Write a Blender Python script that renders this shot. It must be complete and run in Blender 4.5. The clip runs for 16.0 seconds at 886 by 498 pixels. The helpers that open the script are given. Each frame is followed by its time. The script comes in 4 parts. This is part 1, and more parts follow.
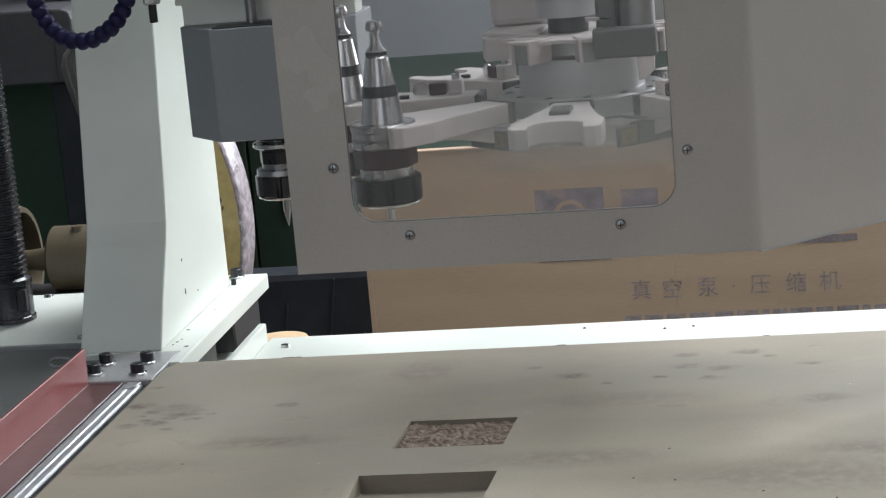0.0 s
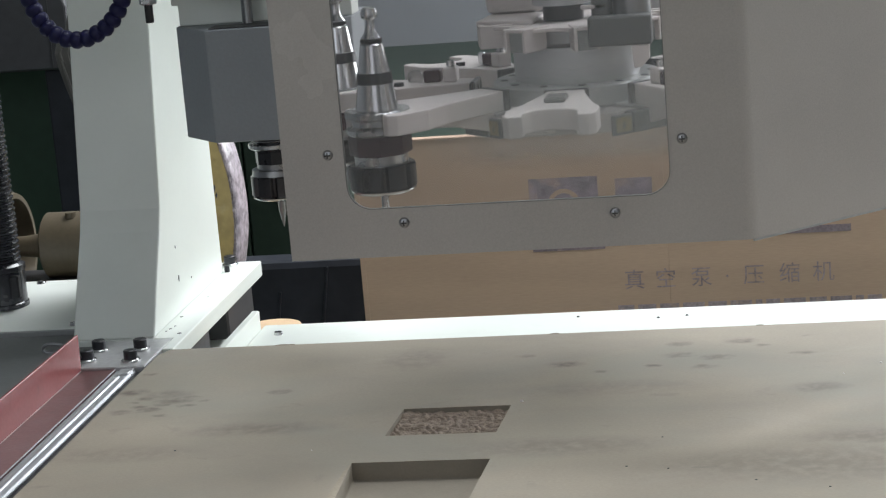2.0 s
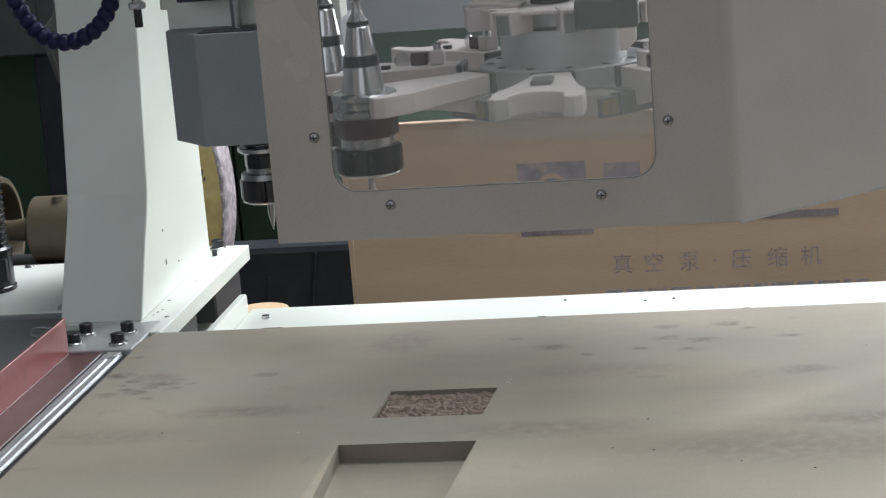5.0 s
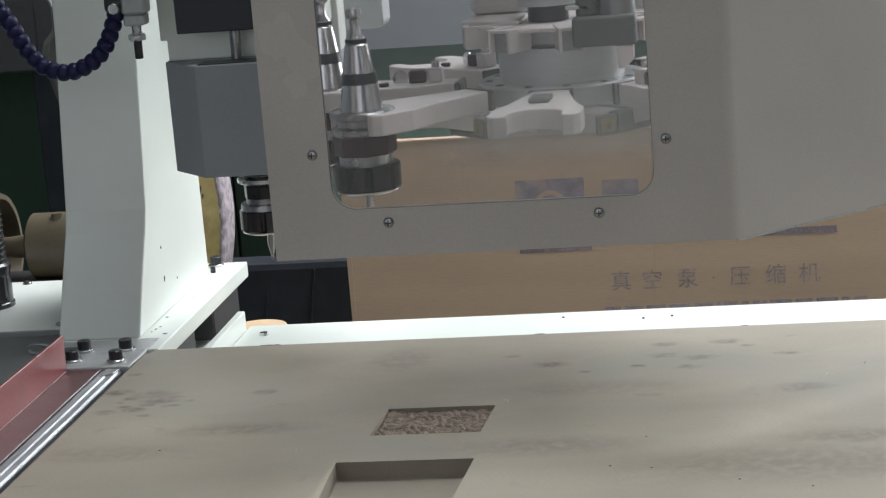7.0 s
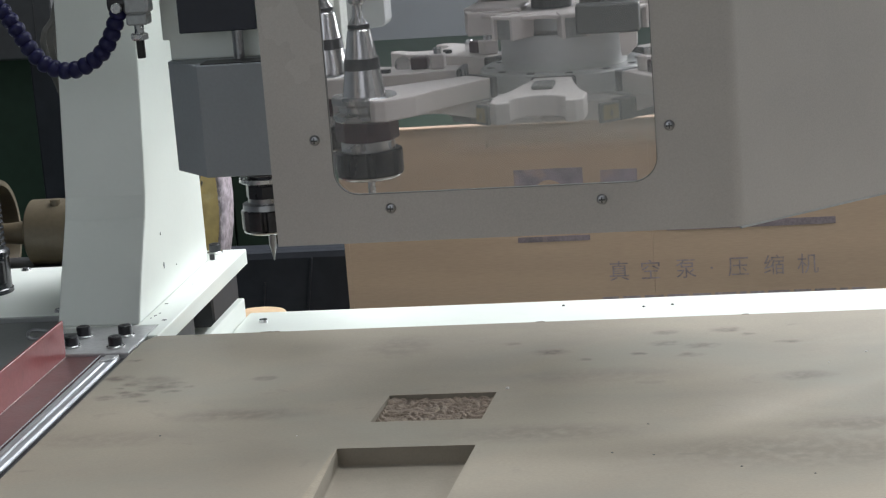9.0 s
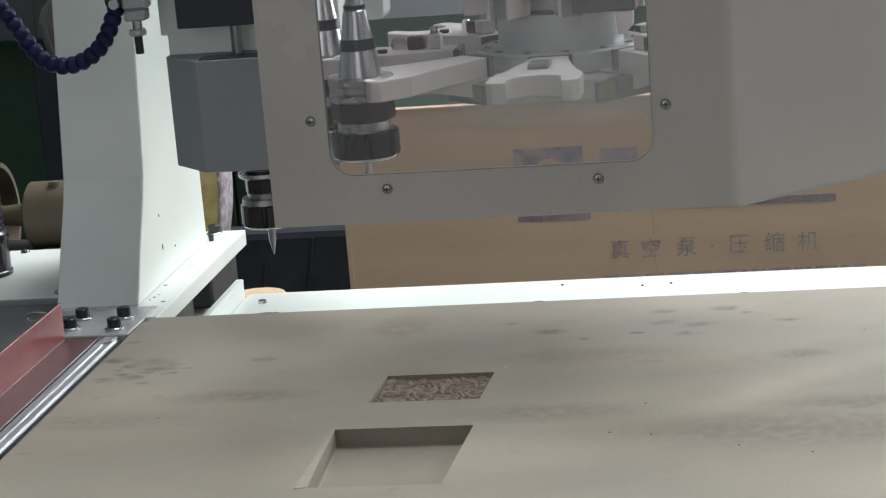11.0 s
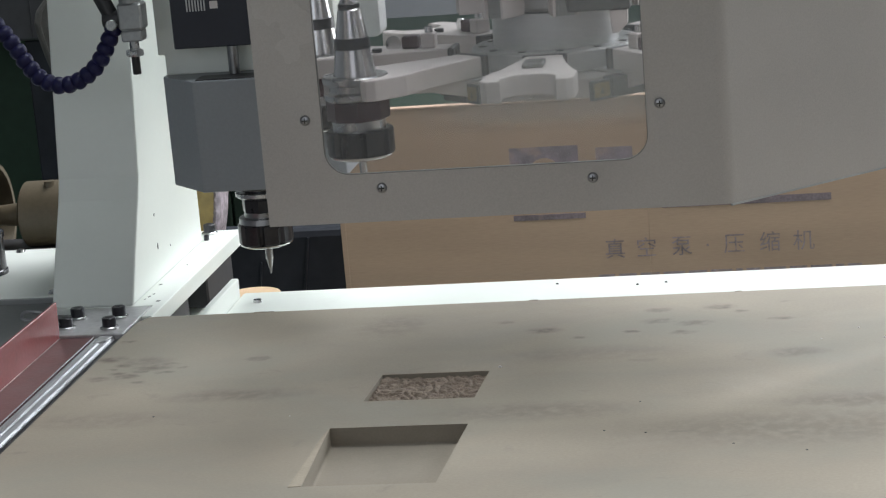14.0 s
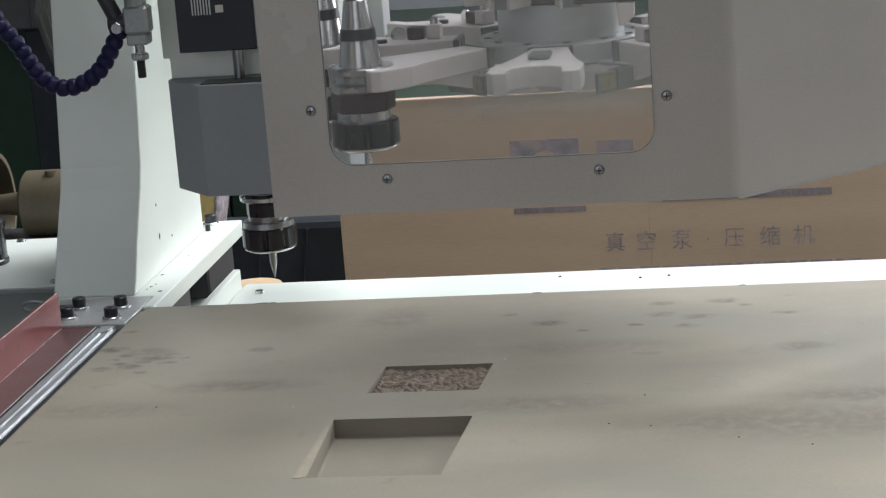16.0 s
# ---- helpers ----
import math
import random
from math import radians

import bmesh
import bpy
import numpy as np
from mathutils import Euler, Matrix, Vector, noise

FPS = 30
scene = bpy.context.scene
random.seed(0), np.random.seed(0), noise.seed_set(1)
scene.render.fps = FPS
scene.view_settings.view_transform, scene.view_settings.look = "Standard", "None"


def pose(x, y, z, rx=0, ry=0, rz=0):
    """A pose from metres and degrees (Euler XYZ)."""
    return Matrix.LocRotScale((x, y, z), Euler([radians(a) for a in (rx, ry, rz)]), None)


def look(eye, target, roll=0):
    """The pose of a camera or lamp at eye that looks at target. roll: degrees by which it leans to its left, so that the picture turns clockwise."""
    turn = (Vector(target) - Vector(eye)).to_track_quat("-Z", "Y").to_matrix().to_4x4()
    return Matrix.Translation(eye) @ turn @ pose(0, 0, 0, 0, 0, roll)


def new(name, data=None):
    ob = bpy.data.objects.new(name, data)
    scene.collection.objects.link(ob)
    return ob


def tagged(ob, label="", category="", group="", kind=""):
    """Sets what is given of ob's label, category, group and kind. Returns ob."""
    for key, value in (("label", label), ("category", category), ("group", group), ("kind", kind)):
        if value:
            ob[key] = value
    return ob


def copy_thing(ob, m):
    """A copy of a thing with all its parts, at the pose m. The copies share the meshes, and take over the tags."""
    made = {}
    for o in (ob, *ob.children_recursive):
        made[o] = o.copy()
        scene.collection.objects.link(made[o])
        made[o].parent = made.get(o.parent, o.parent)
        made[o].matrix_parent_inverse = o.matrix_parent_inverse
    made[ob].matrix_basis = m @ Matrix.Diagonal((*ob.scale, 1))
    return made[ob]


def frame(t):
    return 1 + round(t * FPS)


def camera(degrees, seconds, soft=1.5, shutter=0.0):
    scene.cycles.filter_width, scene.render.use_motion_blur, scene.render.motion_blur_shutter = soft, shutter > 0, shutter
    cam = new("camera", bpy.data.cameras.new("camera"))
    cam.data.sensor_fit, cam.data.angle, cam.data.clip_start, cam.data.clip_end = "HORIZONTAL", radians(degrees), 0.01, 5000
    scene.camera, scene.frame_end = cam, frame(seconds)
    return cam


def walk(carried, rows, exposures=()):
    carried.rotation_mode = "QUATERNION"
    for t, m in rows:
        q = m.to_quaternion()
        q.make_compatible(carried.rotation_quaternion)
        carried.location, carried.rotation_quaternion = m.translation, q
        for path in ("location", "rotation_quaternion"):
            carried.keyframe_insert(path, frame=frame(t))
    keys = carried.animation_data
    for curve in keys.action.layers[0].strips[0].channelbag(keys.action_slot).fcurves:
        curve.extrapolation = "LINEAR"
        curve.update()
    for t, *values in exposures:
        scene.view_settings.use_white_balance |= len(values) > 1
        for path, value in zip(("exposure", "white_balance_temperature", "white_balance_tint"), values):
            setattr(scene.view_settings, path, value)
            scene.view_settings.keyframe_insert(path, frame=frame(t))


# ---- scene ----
cam = camera(24.0, 16.0, 1.25)
PATH = [
    (0, (0.549, -1.736, 1.267), (0.224, 0.193, 0.85), -5.1),
    (0.5, (0.548, -1.735, 1.264), (0.224, 0.194, 0.845), -4.9),
    (1, (0.55, -1.735, 1.264), (0.226, 0.193, 0.841), -4.8),
    (1.5, (0.551, -1.734, 1.264), (0.229, 0.193, 0.837), -4.8),
    (2, (0.548, -1.735, 1.265), (0.229, 0.193, 0.838), -4.8),
    (2.5, (0.547, -1.733, 1.264), (0.229, 0.194, 0.837), -4.7),
    (3, (0.548, -1.732, 1.262), (0.231, 0.195, 0.829), -4.7),
    (3.5, (0.55, -1.733, 1.262), (0.235, 0.193, 0.822), -4.8),
    (4, (0.551, -1.736, 1.262), (0.239, 0.19, 0.819), -4.9),
    (6.5, (0.551, -1.737, 1.261), (0.243, 0.192, 0.832), -4.5),
    (7, (0.552, -1.737, 1.263), (0.243, 0.193, 0.838), -4.7),
    (7.5, (0.55, -1.738, 1.261), (0.241, 0.192, 0.839), -4.7),
    (8, (0.546, -1.738, 1.261), (0.24, 0.192, 0.835), -4.6),
    (8.5, (0.548, -1.737, 1.259), (0.242, 0.193, 0.832), -4.4),
    (9, (0.545, -1.736, 1.258), (0.242, 0.193, 0.826), -4.4),
    (11.5, (0.551, -1.734, 1.259), (0.242, 0.189, 0.806), -4.8),
    (12, (0.548, -1.736, 1.259), (0.243, 0.188, 0.808), -4.7),
    (12.5, (0.548, -1.737, 1.26), (0.243, 0.189, 0.813), -4.8),
    (13, (0.551, -1.736, 1.259), (0.246, 0.189, 0.811), -4.8),
    (13.5, (0.553, -1.735, 1.258), (0.248, 0.19, 0.809), -4.8),
    (14, (0.552, -1.735, 1.258), (0.247, 0.189, 0.806), -4.8),
    (14.5, (0.55, -1.736, 1.259), (0.245, 0.188, 0.805), -4.8),
    (15, (0.547, -1.736, 1.259), (0.245, 0.188, 0.803), -4.7),
    (15.5, (0.547, -1.732, 1.257), (0.246, 0.192, 0.799), -4.5),
    (16, (0.543, -1.733, 1.257), (0.244, 0.19, 0.798), -4.4),
]
walk(cam, [(t, look(eye, target, roll)) for t, eye, target, roll in PATH])

# ---- world and light ----
world = bpy.data.worlds.new("world")
scene.world = world
world.use_nodes = True
wn = world.node_tree.nodes
sky = wn.new("ShaderNodeTexSky")
sky.sky_type = "NISHITA"
sky.sun_disc = False
sky.sun_elevation, sky.sun_rotation = radians(38), radians(80)
wn["Background"].inputs[1].default_value = 0.1
world.node_tree.links.new(sky.outputs[0], wn["Background"].inputs[0])


def area_lamp(name, where, target, w, h, power, colour):
    data = bpy.data.lights.new(name, "AREA")
    data.shape, data.size, data.size_y, data.energy, data.color = "RECTANGLE", w, h, power, colour
    ob = new(name, data)
    ob.matrix_basis = look(where, target)
    return ob


area_lamp("side_window_light", (2.58, 3.8, 2.2), (0, 3.8, 2.2), 4.8, 2.4, 240, (0.95, 0.99, 1.02))
# Added light from above to brighten the flat tops; no skylight is known.
area_lamp("top_fill_light", (1.4, 1.8, 4.38), (1.4, 1.8, 0), 2.2, 4.4, 368, (0.95, 0.99, 1.02))
# Unseen fill behind the camera, added to lift the faces turned towards it.
area_lamp("rear_fill_light", (-0.6, -4.85, 2.3), (-0.6, 0, 2.3), 4.2, 2.2, 26, (1.0, 0.98, 0.96))
scene.view_settings.exposure = 0.0


# ---- materials ----
def mat(name, colour, rough=0.5, metal=0.0, vary=0.12, scale=18.0, fine=160.0, bump=0.05, stain=None, spec=0.5, stretch=None, rvary=0.12):
    """Painted, cast or milled surface: colour mottled at two scales, uneven gloss, fine relief."""
    m = bpy.data.materials.new(name)
    m.use_nodes = True
    nt = m.node_tree
    n, link = nt.nodes, nt.links.new
    bsdf = n["Principled BSDF"]
    bsdf.inputs["Metallic"].default_value = metal
    bsdf.inputs["Specular IOR Level"].default_value = spec
    co = n.new("ShaderNodeTexCoord")
    src = co.outputs["Object"]
    if stretch:
        mp = n.new("ShaderNodeMapping")
        mp.inputs["Scale"].default_value = stretch
        link(src, mp.inputs[0])
        src = mp.outputs[0]
    big, small = n.new("ShaderNodeTexNoise"), n.new("ShaderNodeTexNoise")
    big.inputs["Scale"].default_value, big.inputs["Detail"].default_value = scale, 5
    small.inputs["Scale"].default_value, small.inputs["Detail"].default_value = fine, 3
    link(src, big.inputs["Vector"])
    link(src, small.inputs["Vector"])
    ramp = n.new("ShaderNodeValToRGB")
    e = ramp.color_ramp.elements
    dark = tuple(c * (1 - vary) for c in colour)
    light = tuple(min(1, c * (1 + vary)) for c in colour)
    e[0].position, e[1].position = 0.3, 0.72
    e[0].color, e[1].color = (*dark, 1), (*light, 1)
    link(big.outputs["Fac"], ramp.inputs[0])
    mix = n.new("ShaderNodeMixRGB")
    mix.blend_type = "OVERLAY"
    mix.inputs[0].default_value = min(0.6, vary * 1.6)
    link(ramp.outputs[0], mix.inputs[1])
    link(small.outputs["Fac"], mix.inputs[2])
    out = mix.outputs[0]
    for k0, stain in enumerate(stain if isinstance(stain, list) else [stain] if stain else []):
        s = n.new("ShaderNodeTexNoise")
        s.inputs["Scale"].default_value, s.inputs["Detail"].default_value, s.inputs["Distortion"].default_value = stain[1], 6, 0.6
        s.inputs["Roughness"].default_value = 0.6
        sh = n.new("ShaderNodeMapping")
        sh.inputs["Location"].default_value = (3.7 * k0 + 0.4, 1.9 * k0, 0)
        link(src, sh.inputs[0])
        link(sh.outputs[0], s.inputs["Vector"])
        r2 = n.new("ShaderNodeValToRGB")
        r2.color_ramp.elements[0].position, r2.color_ramp.elements[1].position = stain[2], stain[2] + stain[3]
        link(s.outputs["Fac"], r2.inputs[0])
        k = n.new("ShaderNodeMath")
        k.operation = "MULTIPLY"
        k.inputs[1].default_value = stain[4]
        link(r2.outputs[0], k.inputs[0])
        m2 = n.new("ShaderNodeMixRGB")
        link(k.outputs[0], m2.inputs[0])
        link(out, m2.inputs[1])
        m2.inputs[2].default_value = (*stain[0], 1)
        out = m2.outputs[0]
    link(out, bsdf.inputs["Base Color"])
    rr = n.new("ShaderNodeMapRange")
    rr.inputs["To Min"].default_value, rr.inputs["To Max"].default_value = max(0.02, rough - rvary), min(1, rough + rvary)
    link(big.outputs["Fac"], rr.inputs["Value"])
    link(rr.outputs[0], bsdf.inputs["Roughness"])
    if bump:
        b = n.new("ShaderNodeBump")
        b.inputs["Strength"].default_value, b.inputs["Distance"].default_value = bump, 0.002
        link(small.outputs["Fac"], b.inputs["Height"])
        link(b.outputs[0], bsdf.inputs["Normal"])
    return m


WHITE = mat("white_machine_paint", (0.77, 0.8, 0.75), 0.38, vary=0.035, scale=9, fine=220, bump=0.04, stain=((0.42, 0.43, 0.4), 16, 0.66, 0.12, 0.16))
PANEL = mat("grey_sheet_paint", (0.525, 0.49, 0.46), 0.25, vary=0.08, scale=6, fine=900, bump=0.01, rvary=0.08, stain=((0.46, 0.43, 0.4), 6, 0.4, 0.4, 0.35))
BOXGREY = mat("blue_grey_paint", (0.25, 0.268, 0.285), 0.5, vary=0.05, scale=12, fine=320, bump=0.06)
MDF = mat("worn_fibreboard", (0.325, 0.282, 0.222), 0.54, vary=0.09, scale=9, fine=420, bump=0.05, stain=[((0.18, 0.17, 0.16), 6.5, 0.5, 0.24, 0.3), ((0.12, 0.105, 0.1), 30.0, 0.64, 0.1, 0.3), ((0.15, 0.13, 0.12), 70.0, 0.66, 0.1, 0.16), ((0.4, 0.36, 0.31), 9.0, 0.58, 0.2, 0.3), ((0.34, 0.285, 0.225), 3.5, 0.5, 0.2, 0.3), ((0.27, 0.265, 0.225), 5.0, 0.48, 0.2, 0.5)], stretch=(0.85, 1.35, 1), rvary=0.08)
MDF_CUT = mat("milled_fibreboard", (0.29, 0.254, 0.205), 0.85, vary=0.06, scale=40, fine=500, bump=0.08)
SMUDGES = [(0.012, -0.13, 8, 1), (0.056, -0.157, 9, 1), (0.04, -0.181, 6, 1), (0.018, -0.185, 6, 0.8), (0.054, -0.198, 4, 0.8), (0.011, -0.076, 4, 0.9), (0.145, -0.243, 20, 0.6), (0.141, -0.143, 6, 0.8),
           (0.044, -0.295, 25, 0.4), (0.24, -0.06, 17, 0.5), (0.045, -0.139, 12, 0.6), (0.37, -0.095, 8, 1), (0.463, -0.08, 7, 0.8), (0.461, -0.046, 6, 0.8), (0.484, -0.117, 6, 0.8), (0.492, -0.09, 8, 0.8),
           (0.443, -0.109, 4, 1), (0.512, -0.044, 8, 0.9), (0.562, -0.087, 5, 0.9), (0.415, -0.167, 28, 0.3), (0.384, -0.31, 27, 0.5), (0.573, -0.185, 12, 0.7), (0.614, -0.309, 21, 0.6), (0.585, -0.364, 50, 0.5),
           (0.03, -0.15, 5, 1), (0.048, -0.168, 4, 1), (0.066, -0.15, 5, 0.9), (0.03, -0.172, 4, 0.9), (0.022, -0.16, 3, 1), (0.07, -0.172, 4, 0.8), (0.082, -0.16, 3, 0.8), (0.335, -0.065, 5, 0.7), (0.4, -0.12, 4, 0.7), (0.53, -0.06, 4, 0.8)]


def add_smudges(m, spots, colour):
    """Grimy smears on the board: place in metres, radius in millimetres, strength."""
    nt = m.node_tree
    n, link = nt.nodes, nt.links.new
    bsdf = n["Principled BSDF"]
    old = bsdf.inputs["Base Color"].links[0].from_socket
    co, wob, mul, add = n.new("ShaderNodeTexCoord"), n.new("ShaderNodeTexNoise"), n.new("ShaderNodeVectorMath"), n.new("ShaderNodeVectorMath")
    wob.inputs["Scale"].default_value, wob.inputs["Detail"].default_value = 120, 5
    link(co.outputs["Object"], wob.inputs["Vector"])
    mul.operation, add.operation = "MULTIPLY_ADD", "ADD"
    mul.inputs[1].default_value, mul.inputs[2].default_value = (0.016, 0.01, 0), (-0.008, -0.005, 0)
    link(wob.outputs["Color"], mul.inputs[0])
    link(co.outputs["Object"], add.inputs[0])
    link(mul.outputs[0], add.inputs[1])
    total = None
    for x, y, r, k in spots:
        sub, sca, dist, rng_ = (n.new("ShaderNodeVectorMath"), n.new("ShaderNodeVectorMath"), n.new("ShaderNodeVectorMath"), n.new("ShaderNodeMapRange"))
        sub.operation, sca.operation, dist.operation = "SUBTRACT", "MULTIPLY", "LENGTH"
        sub.inputs[1].default_value = (x, y, 0.8)
        sca.inputs[1].default_value = ((600 if r < 18 else 380) / r, (1000 if r < 15 else 480 if r < 18 else 1300) / r, 0)
        link(add.outputs[0], sub.inputs[0])
        link(sub.outputs[0], sca.inputs[0])
        link(sca.outputs[0], dist.inputs[0])
        rng_.interpolation_type = "SMOOTHSTEP"
        rng_.inputs["From Min"].default_value, rng_.inputs["From Max"].default_value = 1.5, 0.2
        rng_.inputs["To Min"].default_value, rng_.inputs["To Max"].default_value = 0, 0.75 * k
        link(dist.outputs["Value"], rng_.inputs["Value"])
        if total is None:
            total = rng_.outputs[0]
        else:
            mx_ = n.new("ShaderNodeMath")
            mx_.operation = "MAXIMUM"
            link(total, mx_.inputs[0])
            link(rng_.outputs[0], mx_.inputs[1])
            total = mx_.outputs[0]
    fine = n.new("ShaderNodeTexNoise")
    fine.inputs["Scale"].default_value, fine.inputs["Detail"].default_value = 95, 3
    link(co.outputs["Object"], fine.inputs["Vector"])
    patch, fm = n.new("ShaderNodeMapRange"), n.new("ShaderNodeMath")
    patch.inputs["From Min"].default_value, patch.inputs["From Max"].default_value = 0.2, 0.58
    link(fine.outputs["Fac"], patch.inputs["Value"])
    fm.operation = "MULTIPLY"
    link(total, fm.inputs[0])
    link(patch.outputs[0], fm.inputs[1])
    mix = n.new("ShaderNodeMixRGB")
    mix.inputs[2].default_value = (*colour, 1)
    link(fm.outputs[0], mix.inputs[0])
    link(old, mix.inputs[1])
    link(mix.outputs[0], bsdf.inputs["Base Color"])


add_smudges(MDF, SMUDGES, (0.1, 0.075, 0.062))
# Cut fibreboard made paler, with the side light put into its colour.
LIT_CUT = mat("lit_cut_fibreboard", (0.37, 0.32, 0.25), 0.85, vary=0.1, scale=50, fine=500, bump=0.08)
CHIP = mat("rough_chips", (0.26, 0.205, 0.16), 0.9, vary=0.22, scale=180, fine=700, bump=0.6)
RED = mat("dull_red_paint", (0.31, 0.098, 0.097), 0.2, vary=0.08, scale=20, fine=260, bump=0.05, stain=((0.2, 0.09, 0.09), 14, 0.6, 0.15, 0.4))
# RED with shade put into its colour for the flat flange, under grime stains.
SHADED_GRIMY_RED = mat("shaded_grimy_red_paint", (0.13, 0.062, 0.062), 0.32, vary=0.12, scale=30, fine=260, bump=0.06, stain=((0.06, 0.05, 0.05), 40, 0.58, 0.12, 0.6))
WORNRED = mat("worn_pink_paint", (0.48, 0.34, 0.32), 0.4, vary=0.25, scale=60, fine=300)
STEEL = mat("bright_steel", (0.55, 0.55, 0.55), 0.26, 1.0, vary=0.05, scale=40, fine=300, bump=0.02)
BARE = mat("worn_bare_steel", (0.47, 0.47, 0.47), 0.42, 0.4, vary=0.12, scale=26, fine=200, bump=0.05, stain=((0.25, 0.25, 0.26), 30, 0.56, 0.14, 0.5))
CHROME = mat("ground_steel", (0.6, 0.6, 0.605), 0.22, 1.0, vary=0.03, scale=60, fine=400, bump=0.01, rvary=0.04)
RAILSTEEL = mat("drawn_rail_steel", (0.6, 0.61, 0.63), 0.44, 0.8, vary=0.06, scale=30, fine=300, bump=0.03, stretch=(1, 0.05, 1), stain=[((0.22, 0.22, 0.23), 60, 0.5, 0.12, 0.55), ((0.3, 0.3, 0.3), 140, 0.5, 0.1, 0.4)])
TRAYGREY = mat("mid_grey_sheet_paint", (0.3, 0.31, 0.305), 0.4, vary=0.06, scale=8, fine=250, bump=0.04)
COVERGREY = mat("dark_grey_cover_paint", (0.115, 0.12, 0.118), 0.5, vary=0.1, scale=8, fine=250, bump=0.04, stain=((0.07, 0.07, 0.068), 12, 0.55, 0.2, 0.5))
GREYSTEEL = mat("grey_machined_steel", (0.32, 0.32, 0.325), 0.32, 1.0, vary=0.06, scale=50, fine=300, bump=0.02)
DARKSTEEL = mat("blackened_steel", (0.045, 0.045, 0.05), 0.32, 0.6, vary=0.15, scale=60, fine=400, bump=0.03)
NUTSTEEL = mat("dark_nut_steel", (0.06, 0.058, 0.062), 0.3, 0.8, vary=0.12, scale=60, fine=400, bump=0.02)
BRONZE = mat("brown_black_steel", (0.07, 0.036, 0.044), 0.4, 0.5, vary=0.12, scale=70, fine=400, bump=0.03)
BLACK = mat("black_plastic", (0.02, 0.02, 0.022), 0.45, vary=0.2, scale=30, fine=300, bump=0.05)
HOSEBLACK = mat("glossy_black_rubber", (0.026, 0.026, 0.034), 0.24, vary=0.2, scale=30, fine=300, bump=0.02, spec=0.8)
SIGNBLACK = mat("blue_black_plate", (0.011, 0.013, 0.024), 0.35, vary=0.1, scale=20, fine=200, bump=0.02)
BLUEHOSE = mat("dark_blue_plastic", (0.0095, 0.0095, 0.052), 0.5, vary=0.12, scale=60, fine=300, bump=0.03, spec=0.3)
NYLON = mat("white_nylon", (0.6, 0.56, 0.54), 0.45, vary=0.05, scale=25, fine=300, bump=0.05)
ALU = mat("cast_grey_metal", (0.5, 0.508, 0.512), 0.38, 0.35, vary=0.06, scale=30, fine=300, bump=0.05)
FOOTGREY = mat("dark_cast_foot", (0.1, 0.102, 0.1), 0.45, 0.3, vary=0.12, scale=40, fine=300, bump=0.08)
CASTGREY = mat("dull_cast_metal", (0.33, 0.34, 0.34), 0.4, 0.5, vary=0.1, scale=40, fine=300, bump=0.08)
YELLOW = mat("yellow_label", (0.25, 0.195, 0.06), 0.5, vary=0.1, scale=80, fine=400)
PLY = mat("pale_plywood", (0.53, 0.368, 0.265), 0.7, vary=0.07, scale=6, fine=150, bump=0.06, stretch=(0.5, 1, 4), stain=((0.42, 0.28, 0.2), 7, 0.62, 0.15, 0.4))
# Dark tone for the added ring that hides the window's lit rim.
EDGEDARK = mat("dark_edge_grey", (0.14, 0.135, 0.13), 0.7, vary=0.15, scale=40, fine=300)
INK = mat("faded_blue_ink", (0.31, 0.25, 0.28), 0.75, vary=0.25, scale=60, fine=300, stain=((0.52, 0.37, 0.3), 28, 0.52, 0.14, 0.6))
INK3 = mat("strong_blue_grey_ink", (0.27, 0.21, 0.23), 0.75, vary=0.25, scale=30, fine=300, stain=((0.45, 0.32, 0.26), 40, 0.6, 0.14, 0.5))
INK2 = mat("faded_blue_grey_ink", (0.33, 0.265, 0.28), 0.75, vary=0.3, scale=70, fine=300, stain=((0.55, 0.39, 0.3), 90, 0.54, 0.12, 0.55))
TAN = mat("tan_cast_paint", (0.105, 0.082, 0.052), 0.42, vary=0.12, scale=14, fine=200, bump=0.08)
AMBER = mat("amber_roll", (0.46, 0.34, 0.13), 0.4, vary=0.14, scale=24, fine=120, bump=0.1, stain=[((0.2, 0.13, 0.04), 26, 0.52, 0.14, 0.6), ((0.6, 0.52, 0.36), 14, 0.55, 0.12, 0.5)])
WRAP = mat("pale_plastic_wrap", (0.36, 0.31, 0.34), 0.2, vary=0.4, scale=60, fine=140, bump=0.5)
SAND = mat("pale_orange_wood", (0.7, 0.49, 0.3), 0.6, vary=0.08, scale=15, fine=150)
TARP = mat("black_sheeting", (0.017, 0.019, 0.025), 0.5, vary=0.25, scale=6, fine=40, bump=0.15, spec=0.25)
FLOORG = mat("green_floor_paint", (0.03, 0.068, 0.041), 0.55, vary=0.15, scale=2, fine=40, bump=0.05)
# Near-black green that carries the shade of the floor behind the spindle.
SCREENGREEN = mat("dark_green_screen_paint", (0.014, 0.024, 0.017), 0.5, vary=0.15, scale=5, fine=60, bump=0.05, spec=0.3)
WALL = mat("dark_grey_wall", (0.26, 0.274, 0.292), 0.8, vary=0.08, scale=1.5, fine=60, bump=0.05)
HOUSING = mat("dark_grey_housing", (0.032, 0.032, 0.036), 0.5, vary=0.2, scale=5, fine=60, bump=0.05)
CLOTH = mat("grey_brown_cloth", (0.1, 0.095, 0.09), 0.85, vary=0.15, scale=20, fine=200, bump=0.2)

